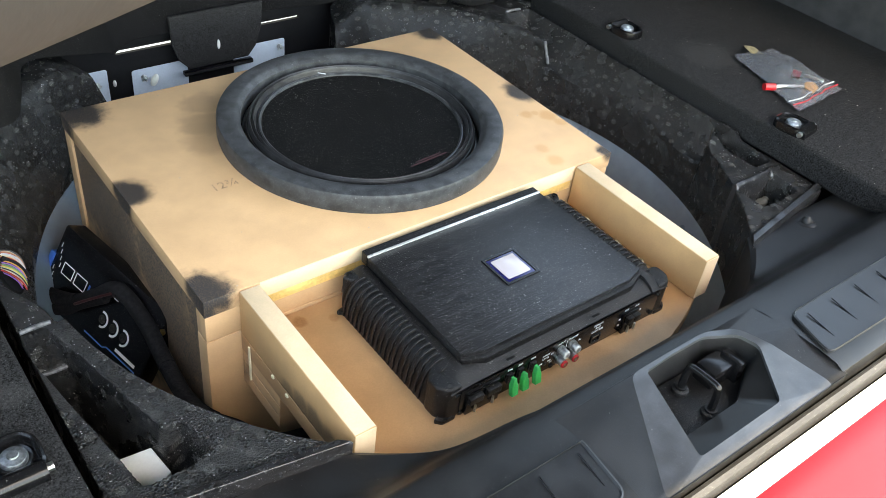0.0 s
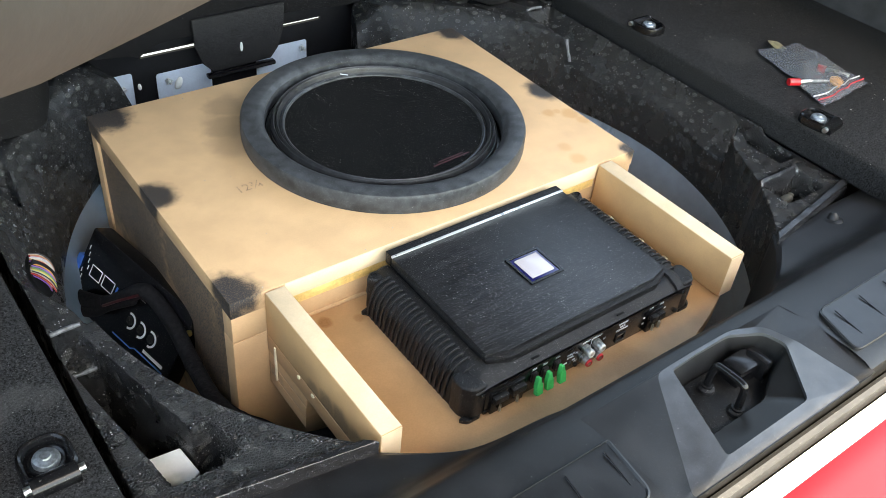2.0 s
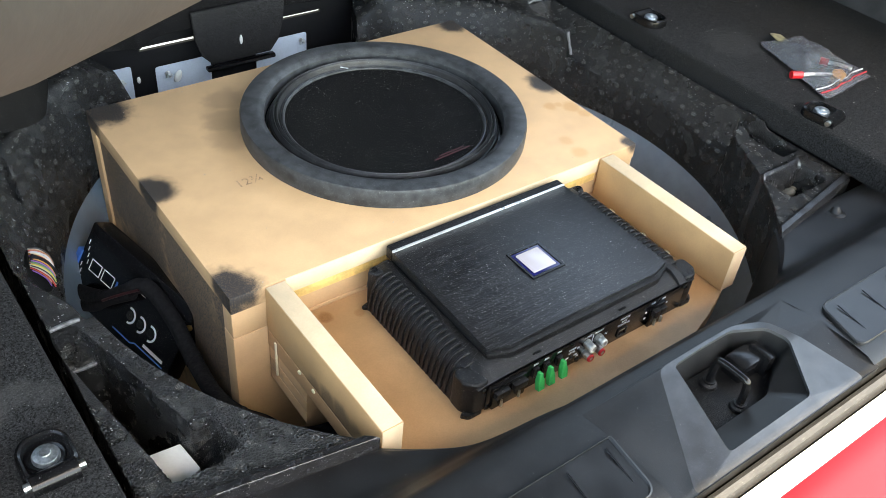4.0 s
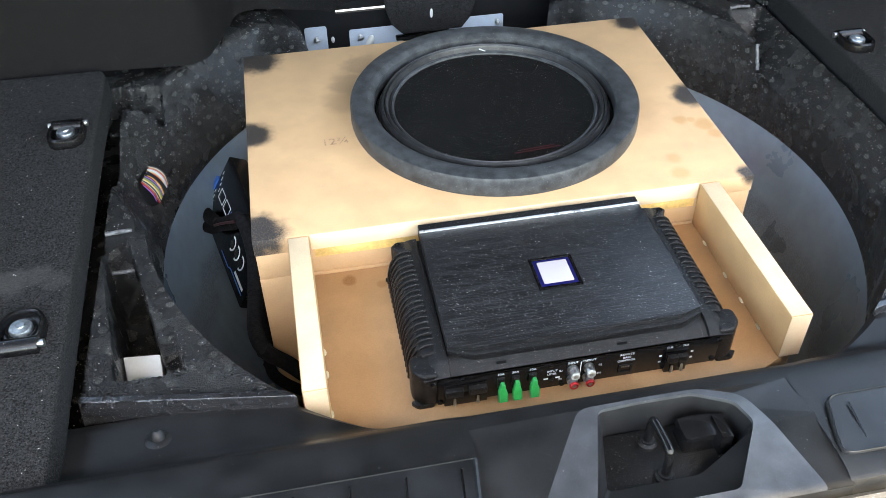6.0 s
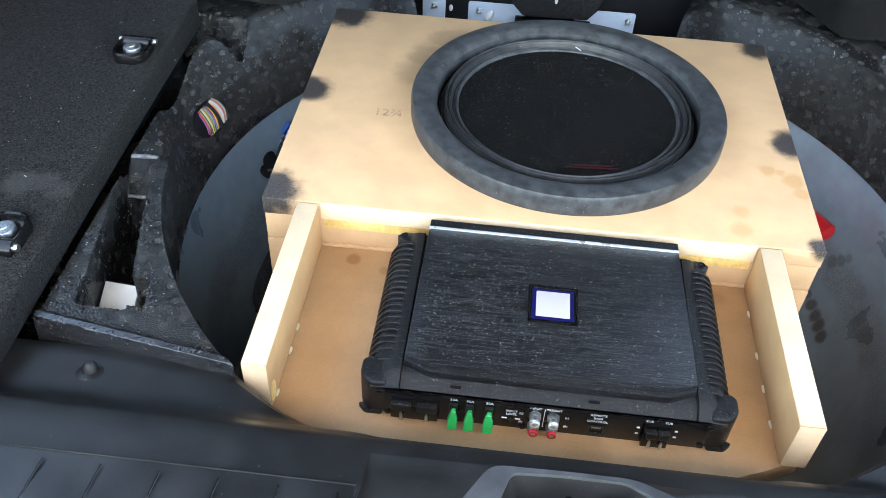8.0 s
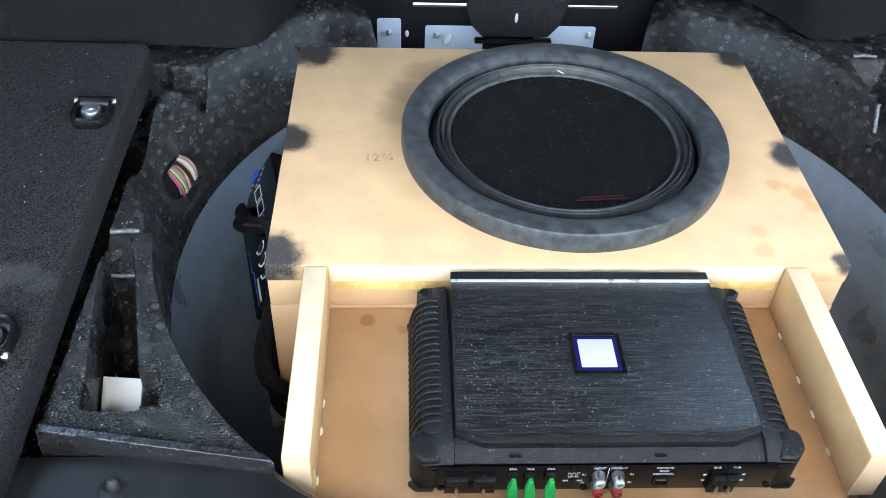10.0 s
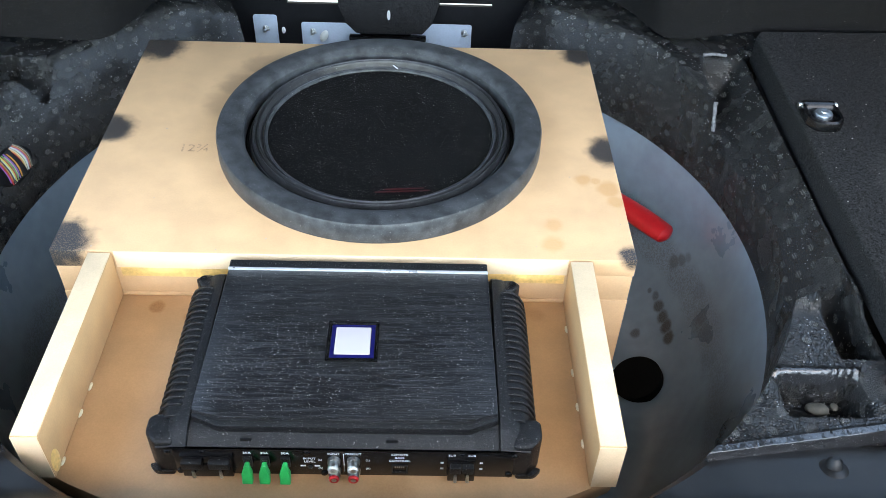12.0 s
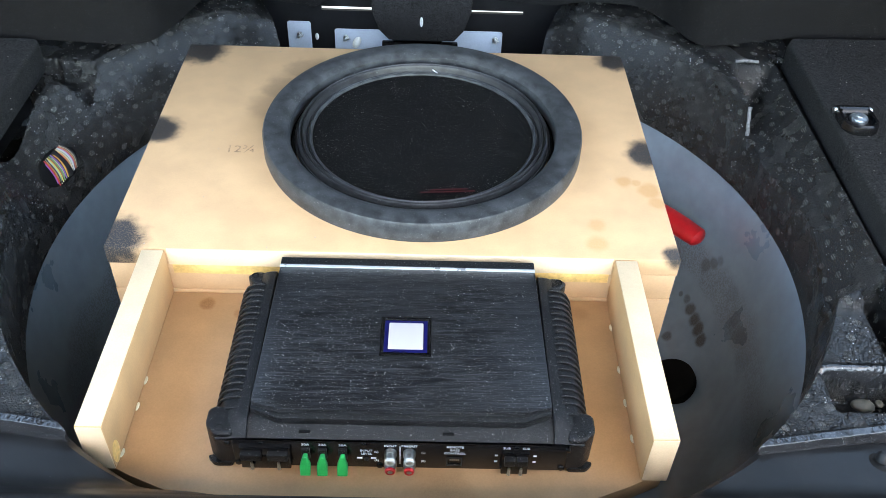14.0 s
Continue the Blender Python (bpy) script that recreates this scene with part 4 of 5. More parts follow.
single("roof", box(-1.0, 1.0, -0.05, 2.5, 1.45, 1.50), LINER, "unseen roof slab that blocks the sky overhead", "roof", kind="structure", smooth=False)
lid = box(-0.95, 0.95, -1.05, 0.0, 0, 0.05)
lid.transform(pose(0, -0.05, 1.47, 0, 0, 0))
single("tailgate", lid, LINER, "unseen raised tailgate that keeps sun off the trunk", "tailgate", kind="structure", smooth=False)

# ---- tie-down anchors ----
def anchor(x, y, turn):
    a = thing("tie_down_anchor", "glossy black tie-down bracket with a zinc bolt on the carpet", "tie-down", "tie-down anchors")
    z = 0.327
    out = rounded([(-0.021, -0.02), (0.021, -0.02), (0.021, 0.012), (0.012, 0.024), (-0.012, 0.024), (-0.021, 0.012)], 0.009)
    rings = []
    for k, h_ in ((1.0, 0.0), (1.0, 0.006), (0.96, 0.010), (0.86, 0.0115), (0.78, 0.0105), (0.74, 0.006)):
        rings.append([(px * k, py * k, h_) for px, py in out])
    m = Matrix.Translation((x, y, z)) @ pose(0, 0, 0, 0, 0, turn)
    part("cup", loops(rings, True), GLOSS, a)
    part("bolt", lathe([(0, 0.0125), (0.004, 0.0128), (0.0045, 0.0115), (0.0095, 0.0105), (0.0105, 0.0085), (0.0105, 0.005)], 24), ZINC, a, "zinc bolt head")
    part("washer_seat", lathe([(0.0105, 0.0062), (0.0135, 0.0075), (0.0145, 0.0065)], 24), GLOSS, a)
    part("bar", tube([(-0.0175, -0.019, 0.0035), (0.0175, -0.019, 0.0035)], 0.0088, 16, 2), GLOSS, a, "short black bar")
    part("bar_end", tube([(-0.0225, -0.020, 0.006), (-0.0175, -0.020, 0.006)], 0.0036, 12, 1), CHROME, a)
    part("bar_end", tube([(0.0175, -0.020, 0.006), (0.0225, -0.020, 0.006)], 0.0036, 12, 1), CHROME, a)
    a.matrix_world = m
    return a


first = anchor(-0.493, -0.120, 0)
copy_thing(first, Matrix.Translation((-0.493, 0.203, 0.327)) @ pose(0, 0, 0, 0, 0, 180))
copy_thing(first, Matrix.Translation((0.528, -0.104, 0.327)) @ pose(0, 0, 0, 0, 0, 8))
copy_thing(first, Matrix.Translation((0.530, 0.213, 0.327)) @ pose(0, 0, 0, 0, 0, 180))

# ---- the loudspeaker box ----
sub_box = thing("subwoofer_box", "tan fibreboard subwoofer box with black overspray in the wheel well", "speaker box", at=(0, 0.2, FLOOR_Z))
W2, D, T = 0.2875, 0.404, 0.022
bpart("top_panel", box(-W2, W2, 0, D, TOP - T, TOP, 0.0012), MDF_SPRAY_SHADE, sub_box, "top board with sprayed spots and painted shade")
bpart("front_rail", box(-W2 + 0.0008, W2 - 0.0008, 0.001, T, 0.2435, TOP - T - 0.0006, 0.0006), MDF, sub_box, "pale front rail")
bpart("front_panel", box(-W2 + 0.0004, W2 - 0.0004, 0.0004, T, FLOOR_Z, 0.243, 0.0006), MDF, sub_box)
bpart("back_panel", box(-W2 + 0.001, W2 - 0.001, D - T, D - 0.001, FLOOR_Z, TOP - T - 0.0006, 0.001), MDF, sub_box)
bpart("side_panel", box(-W2 + 0.004, -W2 + T, T + 0.0006, D - T - 0.0006, FLOOR_Z, TOP - T - 0.0006, 0.0006), MDF_SIDE, sub_box)
bpart("side_panel", box(W2 - T, W2 - 0.004, T + 0.0006, D - T - 0.0006, FLOOR_Z, TOP - T - 0.0006, 0.0006), MDF, sub_box)
bpart("top_edge", box(-0.226, 0.2195, -0.0006, 0.0008, TOP - 0.0215, TOP - 0.0005, 0.0003), MDF_EDGE, sub_box, "pale cut front edge")
words("pencil_note", "12\u00be", 0.019, pose(-0.181, 0.169, TOP + 0.0002, 0, 0, 2) @ Matrix.Shear("XY", 4, (0.25, 0)), PENCIL, sub_box, "pencilled cutting note")
bpart("glue_band", box(-0.223, 0.218, -0.0002, 0.0015, 0.2665, 0.2782, 0.0003), GLUE_BAND, sub_box, "yellowish glue-soaked band")

# ---- the driver ----
SX, SY = 0.0250, 0.1985
sub = thing("subwoofer", "round black subwoofer with dusty ring and speckled cone", "subwoofer", at=(SX, SY, TOP))
Z = TOP
bpart("ring", lathe([(0.155, Z + 0.0005), (0.1812, Z + 0.0005), (0.1820, Z + 0.004), (0.1818, Z + 0.0215), (0.1802, Z + 0.0242), (0.177, Z + 0.025), (0.1610, Z + 0.025), (0.1575, Z + 0.0238), (0.1525, Z + 0.0195), (0.1518, Z + 0.012), (0.1518, Z + 0.004)], 144, (SX, SY), True), RUBBER, sub, "broad dusty grey-black ring")
bpart("basket_lip", lathe([(0.1518, Z + 0.004), (0.1512, Z + 0.0025), (0.1475, Z + 0.0025), (0.1465, Z + 0.001)], 128, (SX, SY)), GLOSS, sub)
roll = [(0.1470, Z + 0.006)]
for k in range(49):
    u = k / 48
    roll.append((0.1465 - 0.0150 * u, Z + 0.0075 + 0.0085 * math.sin(math.pi * u) ** 0.8 + 0.0026 * math.cos(6 * math.pi * u)))
sur = bpart("surround", lathe(roll, 144, (SX, SY)), ROLL, sub, "ribbed rubber surround")
bpart("bead", lathe([(0.1316, Z + 0.0085), (0.1308, Z + 0.0116), (0.1292, Z + 0.0122), (0.1274, Z + 0.0108), (0.1266, Z + 0.008)], 128, (SX, SY)), RUBBER, sur)
cone = bpart("cone", lathe([(0.1270, Z + 0.0085)] + [(0.1267 * (1 - k / 12), Z + 0.009 - 0.007 * (1 - (1 - k / 12) ** 2)) for k in range(13)], 112, (SX, SY)), CONE, sub, "flat black cone sprinkled with dust")
for x0, x1, yy in ((0.024, 0.082, 0.0905), (0.034, 0.075, 0.0945)):
    bpart("print_bar", moved(box(-0.5 * (x1 - x0), 0.5 * (x1 - x0), -0.0010, 0.0010, 0, 0.0003), pose((x0 + x1) / 2, yy, Z + 0.0085, 4, 0, 5)), RED_INK, cone, "dull red printed mark", smooth=False)
bpart("scratch", moved(box(-0.0006, 0.0006, -0.006, 0.006, 0, 0.0006), pose(0.0375, 0.319, Z + 0.0188, -8, 0, 30)), INK, sur, "white scratch")

# ---- tray with boards ----
TRAY = 0.241
pts = [(-0.25, -0.0012), (-0.25, -0.203)]
for k in range(17):
    x = -0.246 + 0.486 * k / 16
    pts.append((x, 0.256 - math.sqrt(0.524 ** 2 - x * x)))
pts += [(0.2435, -0.206), (0.2435, -0.0012)]
TRAY_BOARD = material("reddish_mdf", (0.44, 0.255, 0.125), 0.55, vary=0.10, scale=22, bump=0.06, bump_scale=600)
MDF_TRAY = spotted(TRAY_BOARD, "mdf_tray", [(-0.19, -0.018, TRAY, 0.008, 0.7), (-0.155, -0.03, TRAY, 0.006, 0.5), (0.19, -0.02, TRAY, 0.01, 0.3), (0.05, -0.24, TRAY, 0.03, 0.3)], (0.24, 0.10, 0.03))
tray = thing("amplifier_tray", "tan fibreboard tray with a curved front on glued blocks", "tray", at=(0, -0.1, 0.17))
bpart("floor_board", prism(pts, TRAY - T, TRAY, 0.001), MDF_TRAY, tray)
for k in range(3):
    z1 = TRAY - T - 0.0006 - k * 0.0168
    bpart("support_block", box(-0.249, -0.17, -0.082 + 0.001 * k, -0.0012, z1 - 0.0162, z1, 0.0008), MDF_SIDE if k else MDF, tray)
bpart("glue_drip", tube([(-0.2505, -0.020, TRAY - 0.004), (-0.2505, -0.0205, TRAY - 0.03), (-0.2505, -0.021, TRAY - 0.052)], 0.0014, 8), GLUE, tray, "pale glue drip")
for yy, zz in ((-0.07, 0.239), (-0.098, 0.238)):
    bpart("glue_bead", moved(lathe([(0, -1), (0.7, -0.7), (1, 0), (0.7, 0.7), (0, 1)], 10), pose(-0.2505, yy, zz) @ Matrix.Diagonal((0.0016, 0.003, 0.0024, 1))), GLUE, tray)


MDF_BOARD = material("peach_mdf", (0.52, 0.305, 0.140), 0.6, vary=0.08, scale=30, bump=0.08, bump_scale=600)
MDF_SMUDGED = spotted(MDF_BOARD, "smudged_board", [(-0.2505, -0.10, 0.243, 0.016, 0.45), (-0.2505, -0.125, 0.247, 0.018, 0.55), (-0.2505, -0.15, 0.250, 0.02, 0.6), (-0.2505, -0.175, 0.248, 0.018, 0.5)], (0.06, 0.05, 0.04))


def tray_board(x0, x1, y0, dots):
    b = thing("tray_board", "upright tan fibreboard side board with pale cut edges", "board", "tray boards", at=((x0 + x1) / 2, -0.1, TRAY))
    bpart("board", box(x0, x1, y0, -0.0012, TRAY + 0.0004, 0.2986, 0.0012), MDF_SMUDGED, b)
    bpart("top_edge", box(x0 + 0.0008, x1 - 0.0008, y0 + 0.001, -0.0022, 0.2983, 0.2995, 0.0004), MDF_EDGE, b, "pale cut top edge")
    bpart("end_edge", box(x0 + 0.0008, x1 - 0.0008, y0 - 0.0006, y0 + 0.0006, TRAY + 0.001, 0.2982, 0.0003), MDF_EDGE, b, "pale cut end")
    for gx, gy in dots:
        bpart("glue_bead", moved(lathe([(0, -1), (0.7, -0.7), (1, 0), (0.7, 0.7), (0, 1)], 10), pose(gx, gy, TRAY + 0.001) @ Matrix.Diagonal((0.0018, 0.005, 0.0016, 1))), GLUE, b)
    return b


left_board = tray_board(-0.25, -0.227, -0.2155, [(-0.2265, -0.12), (-0.2265, -0.15), (-0.2265, -0.20)])
tray_board(0.2205, 0.2435, -0.2175, [(0.2200, -0.04), (0.2200, -0.095), (0.2200, -0.135), (0.2200, -0.175)])
bpart("glue_smear", moved(lathe([(0, 1), (0.6, 0.8), (0.95, 0.3), (1, 0), (0, 0)], 20), pose(-0.2270, -0.2068, 0.2540, 0, 90) @ Matrix.Diagonal((0.0125, 0.0075, 0.0007, 1))), GLUE_BAND, left_board, "yellowish dried glue smear")

# ---- amplifier ----
AX = 0.0135
amp = thing("amplifier", "black finned car amplifier with brushed top and lit badge", "amplifier", at=(AX, -0.11, TRAY))
Y0, Y1 = -0.2035, -0.014
core = prism([(AX - 0.146, Y0 + 0.006), (AX + 0.146, Y0 + 0.006), (AX + 0.146, Y1), (AX - 0.146, Y1)], TRAY + 0.003, 0.2795, 0.002)
body = bpart("body", core, BLACK, amp)


def cover():
    """The cast top cover: shoulders at the sides, a chamfered brow at the front."""
    bm = bmesh.new()
    secs = []
    for y, lift in ((Y0, -0.0085), (Y0 + 0.006, -0.004), (Y0 + 0.0135, -0.001), (Y0 + 0.016, 0.0), (Y1 - 0.004, 0.0), (Y1, -0.003)):
        secs.append([(AX + sx, y, z + (lift if abs(sx) < 0.14 else lift * 0.6)) for sx, z in ((-0.150, 0.262 if y > Y0 + 0.008 else 0.2835), (-0.148, 0.276 if y > Y0 + 0.008 else 0.284), (-0.143, 0.284), (-0.135, 0.2885), (-0.1305, 0.2895), (-0.1255, 0.2895), (-0.1245, 0.2865), (0.1245, 0.2865), (0.1255, 0.2895), (0.1305, 0.2895), (0.135, 0.2885), (0.143, 0.284), (0.148, 0.276 if y > Y0 + 0.008 else 0.284), (0.150, 0.262 if y > Y0 + 0.008 else 0.2835))])
    vs = [[bm.verts.new(p) for p in s] for s in secs]
    for a, b in zip(vs, vs[1:]):
        for i in range(len(a) - 1):
            bm.faces.new((a[i], a[i + 1], b[i + 1], b[i]))
    bm.faces.new(vs[0])
    bm.faces.new(vs[-1][::-1])
    bmesh.ops.recalc_face_normals(bm, faces=bm.faces[:])
    return bm


bpart("cover", cover(), BLACK, amp, "cast black cover with dusty shoulders")
bpart("brow", prism([(AX - 0.1240, Y0 + 0.0215), (AX - 0.101, Y0 + 0.012), (AX + 0.101, Y0 + 0.012), (AX + 0.1240, Y0 + 0.0215), (AX + 0.1240, Y0 + 0.029), (AX - 0.1240, Y0 + 0.029)], 0.282, 0.2925, 0.0012), BLACK, amp)
plate = bpart("top_plate", prism([(AX - 0.1235, Y0 + 0.0240), (AX - 0.100, Y0 + 0.0170), (AX + 0.100, Y0 + 0.0170), (AX + 0.1235, Y0 + 0.0240), (AX + 0.1215, -0.0175), (AX - 0.1215, -0.0175)], 0.286, 0.2975, 0.0009), BRUSHED, amp, "brushed black metal plate")
strip = bpart("rear_strip", prism([(AX - 0.1215, -0.0168), (AX + 0.1215, -0.0168), (AX + 0.1215, -0.006), (AX - 0.1215, -0.006)], 0.284, 0.2985, 0.0012), BLACK, amp, "black rear strip")
bpart("trim_line", box(AX - 0.1215, AX + 0.1215, -0.0192, -0.0162, 0.296, 0.2988, 0.0005), SILVER, strip, "bright silver trim line")
bx, by = 0.0145, -0.1055
bez = bpart("badge_frame", loops([[(bx + sx * k, by + sy * k, z) for sx, sy in ((-1, -1), (1, -1), (1, 1), (-1, 1))] for k, z in ((0.0225, 0.297), (0.0222, 0.2990), (0.0196, 0.2990), (0.0190, 0.2968))], True), GLOSS, amp, "black badge frame")
bpart("badge_rim", loops([[(bx + sx * k, by + sy * k, z) for sx, sy in ((-1, -1), (1, -1), (1, 1), (-1, 1))] for k, z in ((0.0188, 0.2969), (0.0188, 0.2982), (0.0156, 0.2986), (0.0154, 0.2974))], True), BADGE_EDGE, bez, "deep blue translucent rim")
bpart("badge_lens", box(bx - 0.0153, bx + 0.0153, by - 0.0153, by + 0.0153, 0.2972, 0.2996, 0.0010), BADGE_LIGHT, bez, "glowing white square lens")

# ribbed sides
for sgn in (-1, 1):
    wall = prism([(sgn * a, b) for a, b in ((0.1335, 0.2882), (0.1440, 0.2870), (0.1495, 0.2828), (0.1543, 0.2742), (0.1573, 0.2620), (0.1588, 0.2455), (0.1440, 0.2455))], -0.074, 0.074, 0.0006, 1)
    wall.transform(Matrix.Translation((AX, (Y0 + Y1) / 2 + 0.0045, 0)) @ pose(0, 0, 0, 90))
    side = bpart("side_wall", wall, BLACK, amp, "black side wall with ribs")
    prof = [(0.1335, 0.2893), (0.1375, 0.2905), (0.1450, 0.2890), (0.1515, 0.2840), (0.1565, 0.2750), (0.1595, 0.2620), (0.1605, 0.2475), (0.1500, 0.2475), (0.1460, 0.2700)]
    shared = None
    for k in range(19):
        y = Y0 + 0.036 + k * 0.0074
        if shared is None:
            fin = prism([(sgn * a, b) for a, b in prof], -0.0013, 0.0013, 0.0005, 1)
            fin.transform(pose(0, 0, 0, 90))
            first_fin = mesh_ob("fin", fin, BLACK)
            shared = first_fin.data
            bpy.data.objects.remove(first_fin)
        f = new("fin", shared)
        f.parent = side
        f.location = (AX, y, 0)
    for y, rear in ((Y0 + 0.0135, False), (Y1 - 0.007, True)):
        d0, d1 = (-0.0122, 0.0165) if not rear else (-0.009, 0.007)
        out = rounded([(AX + sgn * 0.136, y + d0), (AX + sgn * (0.151 if not rear else 0.147), y + d0), (AX + sgn * (0.1600 if not rear else 0.153), y + d0 + 0.010), (AX + sgn * (0.1600 if not rear else 0.151), y + d1 - 0.004), (AX + sgn * (0.155 if not rear else 0.147), y + d1), (AX + sgn * 0.136, y + d1)][::sgn], 0.004)
        cap = bpart("corner_cap", prism(out, TRAY + 0.003, 0.2845 if not rear else 0.2865, 0.003, 3), BLACK, amp, "rounded cast corner cap")
        hx, hy = AX + sgn * (0.1475 if not rear else 0.1455), y + (-0.0065 if not rear else 0.0)
        bpart("screw_hole", lathe([(0.0034, 0.2875 - 0.003 * (not rear)), (0.0032, 0.2878 - 0.003 * (not rear)), (0.0022, 0.2862 - 0.003 * (not rear)), (0, 0.2855 - 0.003 * (not rear))], 16, (hx, hy)), HOLE, cap)
        foot = rounded([(AX + sgn * 0.140, y + d0 - 0.001 * (not rear)), (AX + sgn * 0.156, y + d0 - 0.001 * (not rear)), (AX + sgn * 0.1625, y + d0 + 0.006), (AX + sgn * 0.140, y + d0 + 0.012)][::sgn], 0.003)
        ft = bpart("foot", prism(foot, TRAY + 0.0006, TRAY + 0.006, 0.001), BLACK, amp, "flat mounting foot")
        bpart("foot_hole", lathe([(0.0026, TRAY + 0.0064), (0.0018, TRAY + 0.0061), (0, TRAY + 0.006)], 14, (AX + sgn * 0.1515, y + d0 + 0.001)), HOLE, ft)

# front panel
FY = Y0 + 0.0005
panel = bpart("front_panel", box(AX - 0.1375, AX + 0.1375, FY, FY + 0.004, TRAY + 0.003, 0.2785, 0.0006), GLOSS, amp, "glossy black connector panel")
for px in (-0.064, 0.052):
    bpart("vent_slot", box(px - 0.0045, px + 0.0045, Y0 + 0.0022, Y0 + 0.0042, 0.2862, 0.2875), HOLE, amp, smooth=False)


def on_panel(x, z, out=0.0):
    return pose(x, FY - out, z, 90)


def screw(x, z):
    s = bpart("screw", moved(lathe([(0, 0.0016), (0.0012, 0.0014), (0.0024, 0.001), (0.0028, 0.0)], 16), on_panel(x, z)), GLOSS, panel, "black screw")
    return s


for x, z in ((-0.128, 0.2735), (-0.1005, 0.2735), (-0.1215, 0.2475), (-0.0165, 0.2745), (-0.004, 0.2465), (0.151, 0.2725), (0.148, 0.2475), (0.1086, 0.2735)):
    screw(x, z)


def terminal(x0, x1, z0, z1, pins):
    t = bpart("terminal_block", join(box(x0, x1, FY - 0.0035, FY + 0.001, z0, z1 - 0.010, 0.0008), box(x0, x1, FY - 0.0025, FY + 0.001, z1 - 0.011, z1, 0.0008)), GLOSS, panel, "black screw terminal block")
    for p in pins:
        bpart("cover_block", box(p - 0.0082 * (x1 - x0) / 0.04, p + 0.0082 * (x1 - x0) / 0.04, FY - 0.0075, FY - 0.002, z1 - 0.012, z1 - 0.004, 0.0008), BLACK, t)
        bpart("pin", moved(lathe([(0, 0.008), (0.0012, 0.008), (0.0015, 0.0), (0, 0)], 10), pose(p, FY - 0.0058, z0 + 0.003, 0)), CHROME, t, "bright clamp pin")
    return t


terminal(-0.1185, -0.0775, 0.2445, 0.2715, (-0.109, -0.087))
terminal(0.0972, 0.1195, 0.2425, 0.2700, (0.1035, 0.1135))


def fuse(x):
    f = bpart("fuse_holder", box(x - 0.0035, x + 0.0035, FY - 0.003, FY, 0.258, 0.2695, 0.0005), BLACK, panel)
    blade = prism([(-0.0042, -0.0125), (0.0042, -0.0125), (0.0042, -0.002), (0.0028, 0.002), (0.0022, 0.0075), (-0.0012, 0.0075), (-0.003, 0.002), (-0.0042, -0.002)], -0.0028, 0.0028, 0.0006, 1)
    bpart("fuse", moved(blade, pose(x, FY - 0.0085, 0.2612, 78)), GREEN, f, "bright green blade fuse")
    words("rating", "30A", 0.0040, on_panel(x, 0.2735, 0.0003), INK, panel)


for x in (-0.0644, -0.0505, -0.034):
    fuse(x)

for x, txt in ((0.005, "INPUT"), (0.0207, "PREOUT")):
    for z, tip in ((0.2650, CHROME), (0.2520, RED_PLASTIC)):
        jack = bpart("socket", moved(lathe([(0, 0.0105), (0.0022, 0.0105), (0.0024, 0.0085), (0.0044, 0.0085), (0.0046, 0.004), (0.0052, 0.0036), (0.0052, 0), (0, 0)], 20), on_panel(x, z)), CHROME, panel, "nickel phono socket")
        bpart("socket_ring", moved(lathe([(0.0022, 0.0107), (0.0038, 0.0107), (0.0044, 0.0096), (0.0044, 0.0085)], 20), on_panel(x, z)), WHITE_PLASTIC if tip is CHROME else RED_PLASTIC, jack, "coloured insulating ring")
    words("socket_mark", txt, 0.0036, on_panel(x, 0.2738, 0.0003), INK, panel)
    words("channel_mark", "(L)", 0.0032, on_panel(x + (0.0115 if x > 0.01 else -0.0115), 0.2655, 0.0003), INK, panel)
    words("channel_mark", "(R)", 0.0032, on_panel(x + (0.0115 if x > 0.01 else -0.0115), 0.2540, 0.0003), INK, panel)
bpart("divider", moved(box(-0.0003, 0.0003, -0.012, 0.012, 0, 0.0002), on_panel(0.0129, 0.2615, 0.0)), INK, panel, smooth=False)
for i, txt in enumerate(("INPUT", "LEVEL")):
    words("level_mark", txt, 0.0036, on_panel(-0.0148, 0.2668 - 0.004 * i, 0.0003), INK, panel)
for x in (-0.0205, -0.0090):
    bpart("level_tick", moved(box(-0.0022, 0.0022, -0.0009, 0.0009, 0, 0.0002), on_panel(x, 0.2568)), INK, panel, smooth=False)
bpart("level_knob", moved(lathe([(0, 0.0012), (0.0018, 0.0012), (0.0022, 0)], 14), on_panel(-0.0148, 0.2555)), BLACK, panel)
for i, txt in enumerate(("REMOTE", "BASS", "CONTROL")):
    words("remote_mark", txt, 0.0037, on_panel(0.058, 0.2735 - 0.0041 * i, 0.0003), INK, panel)
port = bpart("remote_port", loops([[(0.058 + sx * 0.0066 * k, FY - o, 0.2545 + sz * 0.0052 * k) for sx, sz in ((-1, -1), (1, -1), (1, 1), (-1, 1))] for k, o in ((1.0, 0.0), (1.0, 0.0012), (0.86, 0.0012), (0.8, -0.003))], True), BLACK, panel, "small black remote socket")
for k in range(5):
    bpart("contact", box(0.0545 + k * 0.0017 - 0.0004, 0.0545 + k * 0.0017 + 0.0004, FY - 0.0009, FY - 0.0004, 0.2565, 0.2590), CHROME, port, smooth=False)
for x in (0.1005, 0.1165):
    words("output_mark", "SUB", 0.0036, on_panel(x, 0.2735, 0.0003), INK, panel)
for x in (0.0925, 0.1245):
    for z in (0.2635, 0.2555):
        bpart("polarity_mark", moved(box(-0.0013, 0.0013, -0.0010, 0.0010, 0, 0.0002), on_panel(x, z)), INK, panel, smooth=False)

# the case is a little larger than its drawing
amp.scale, amp.location = (1.022, 1.0228, 1.05), (AX + 0.0008, -0.1160, TRAY)

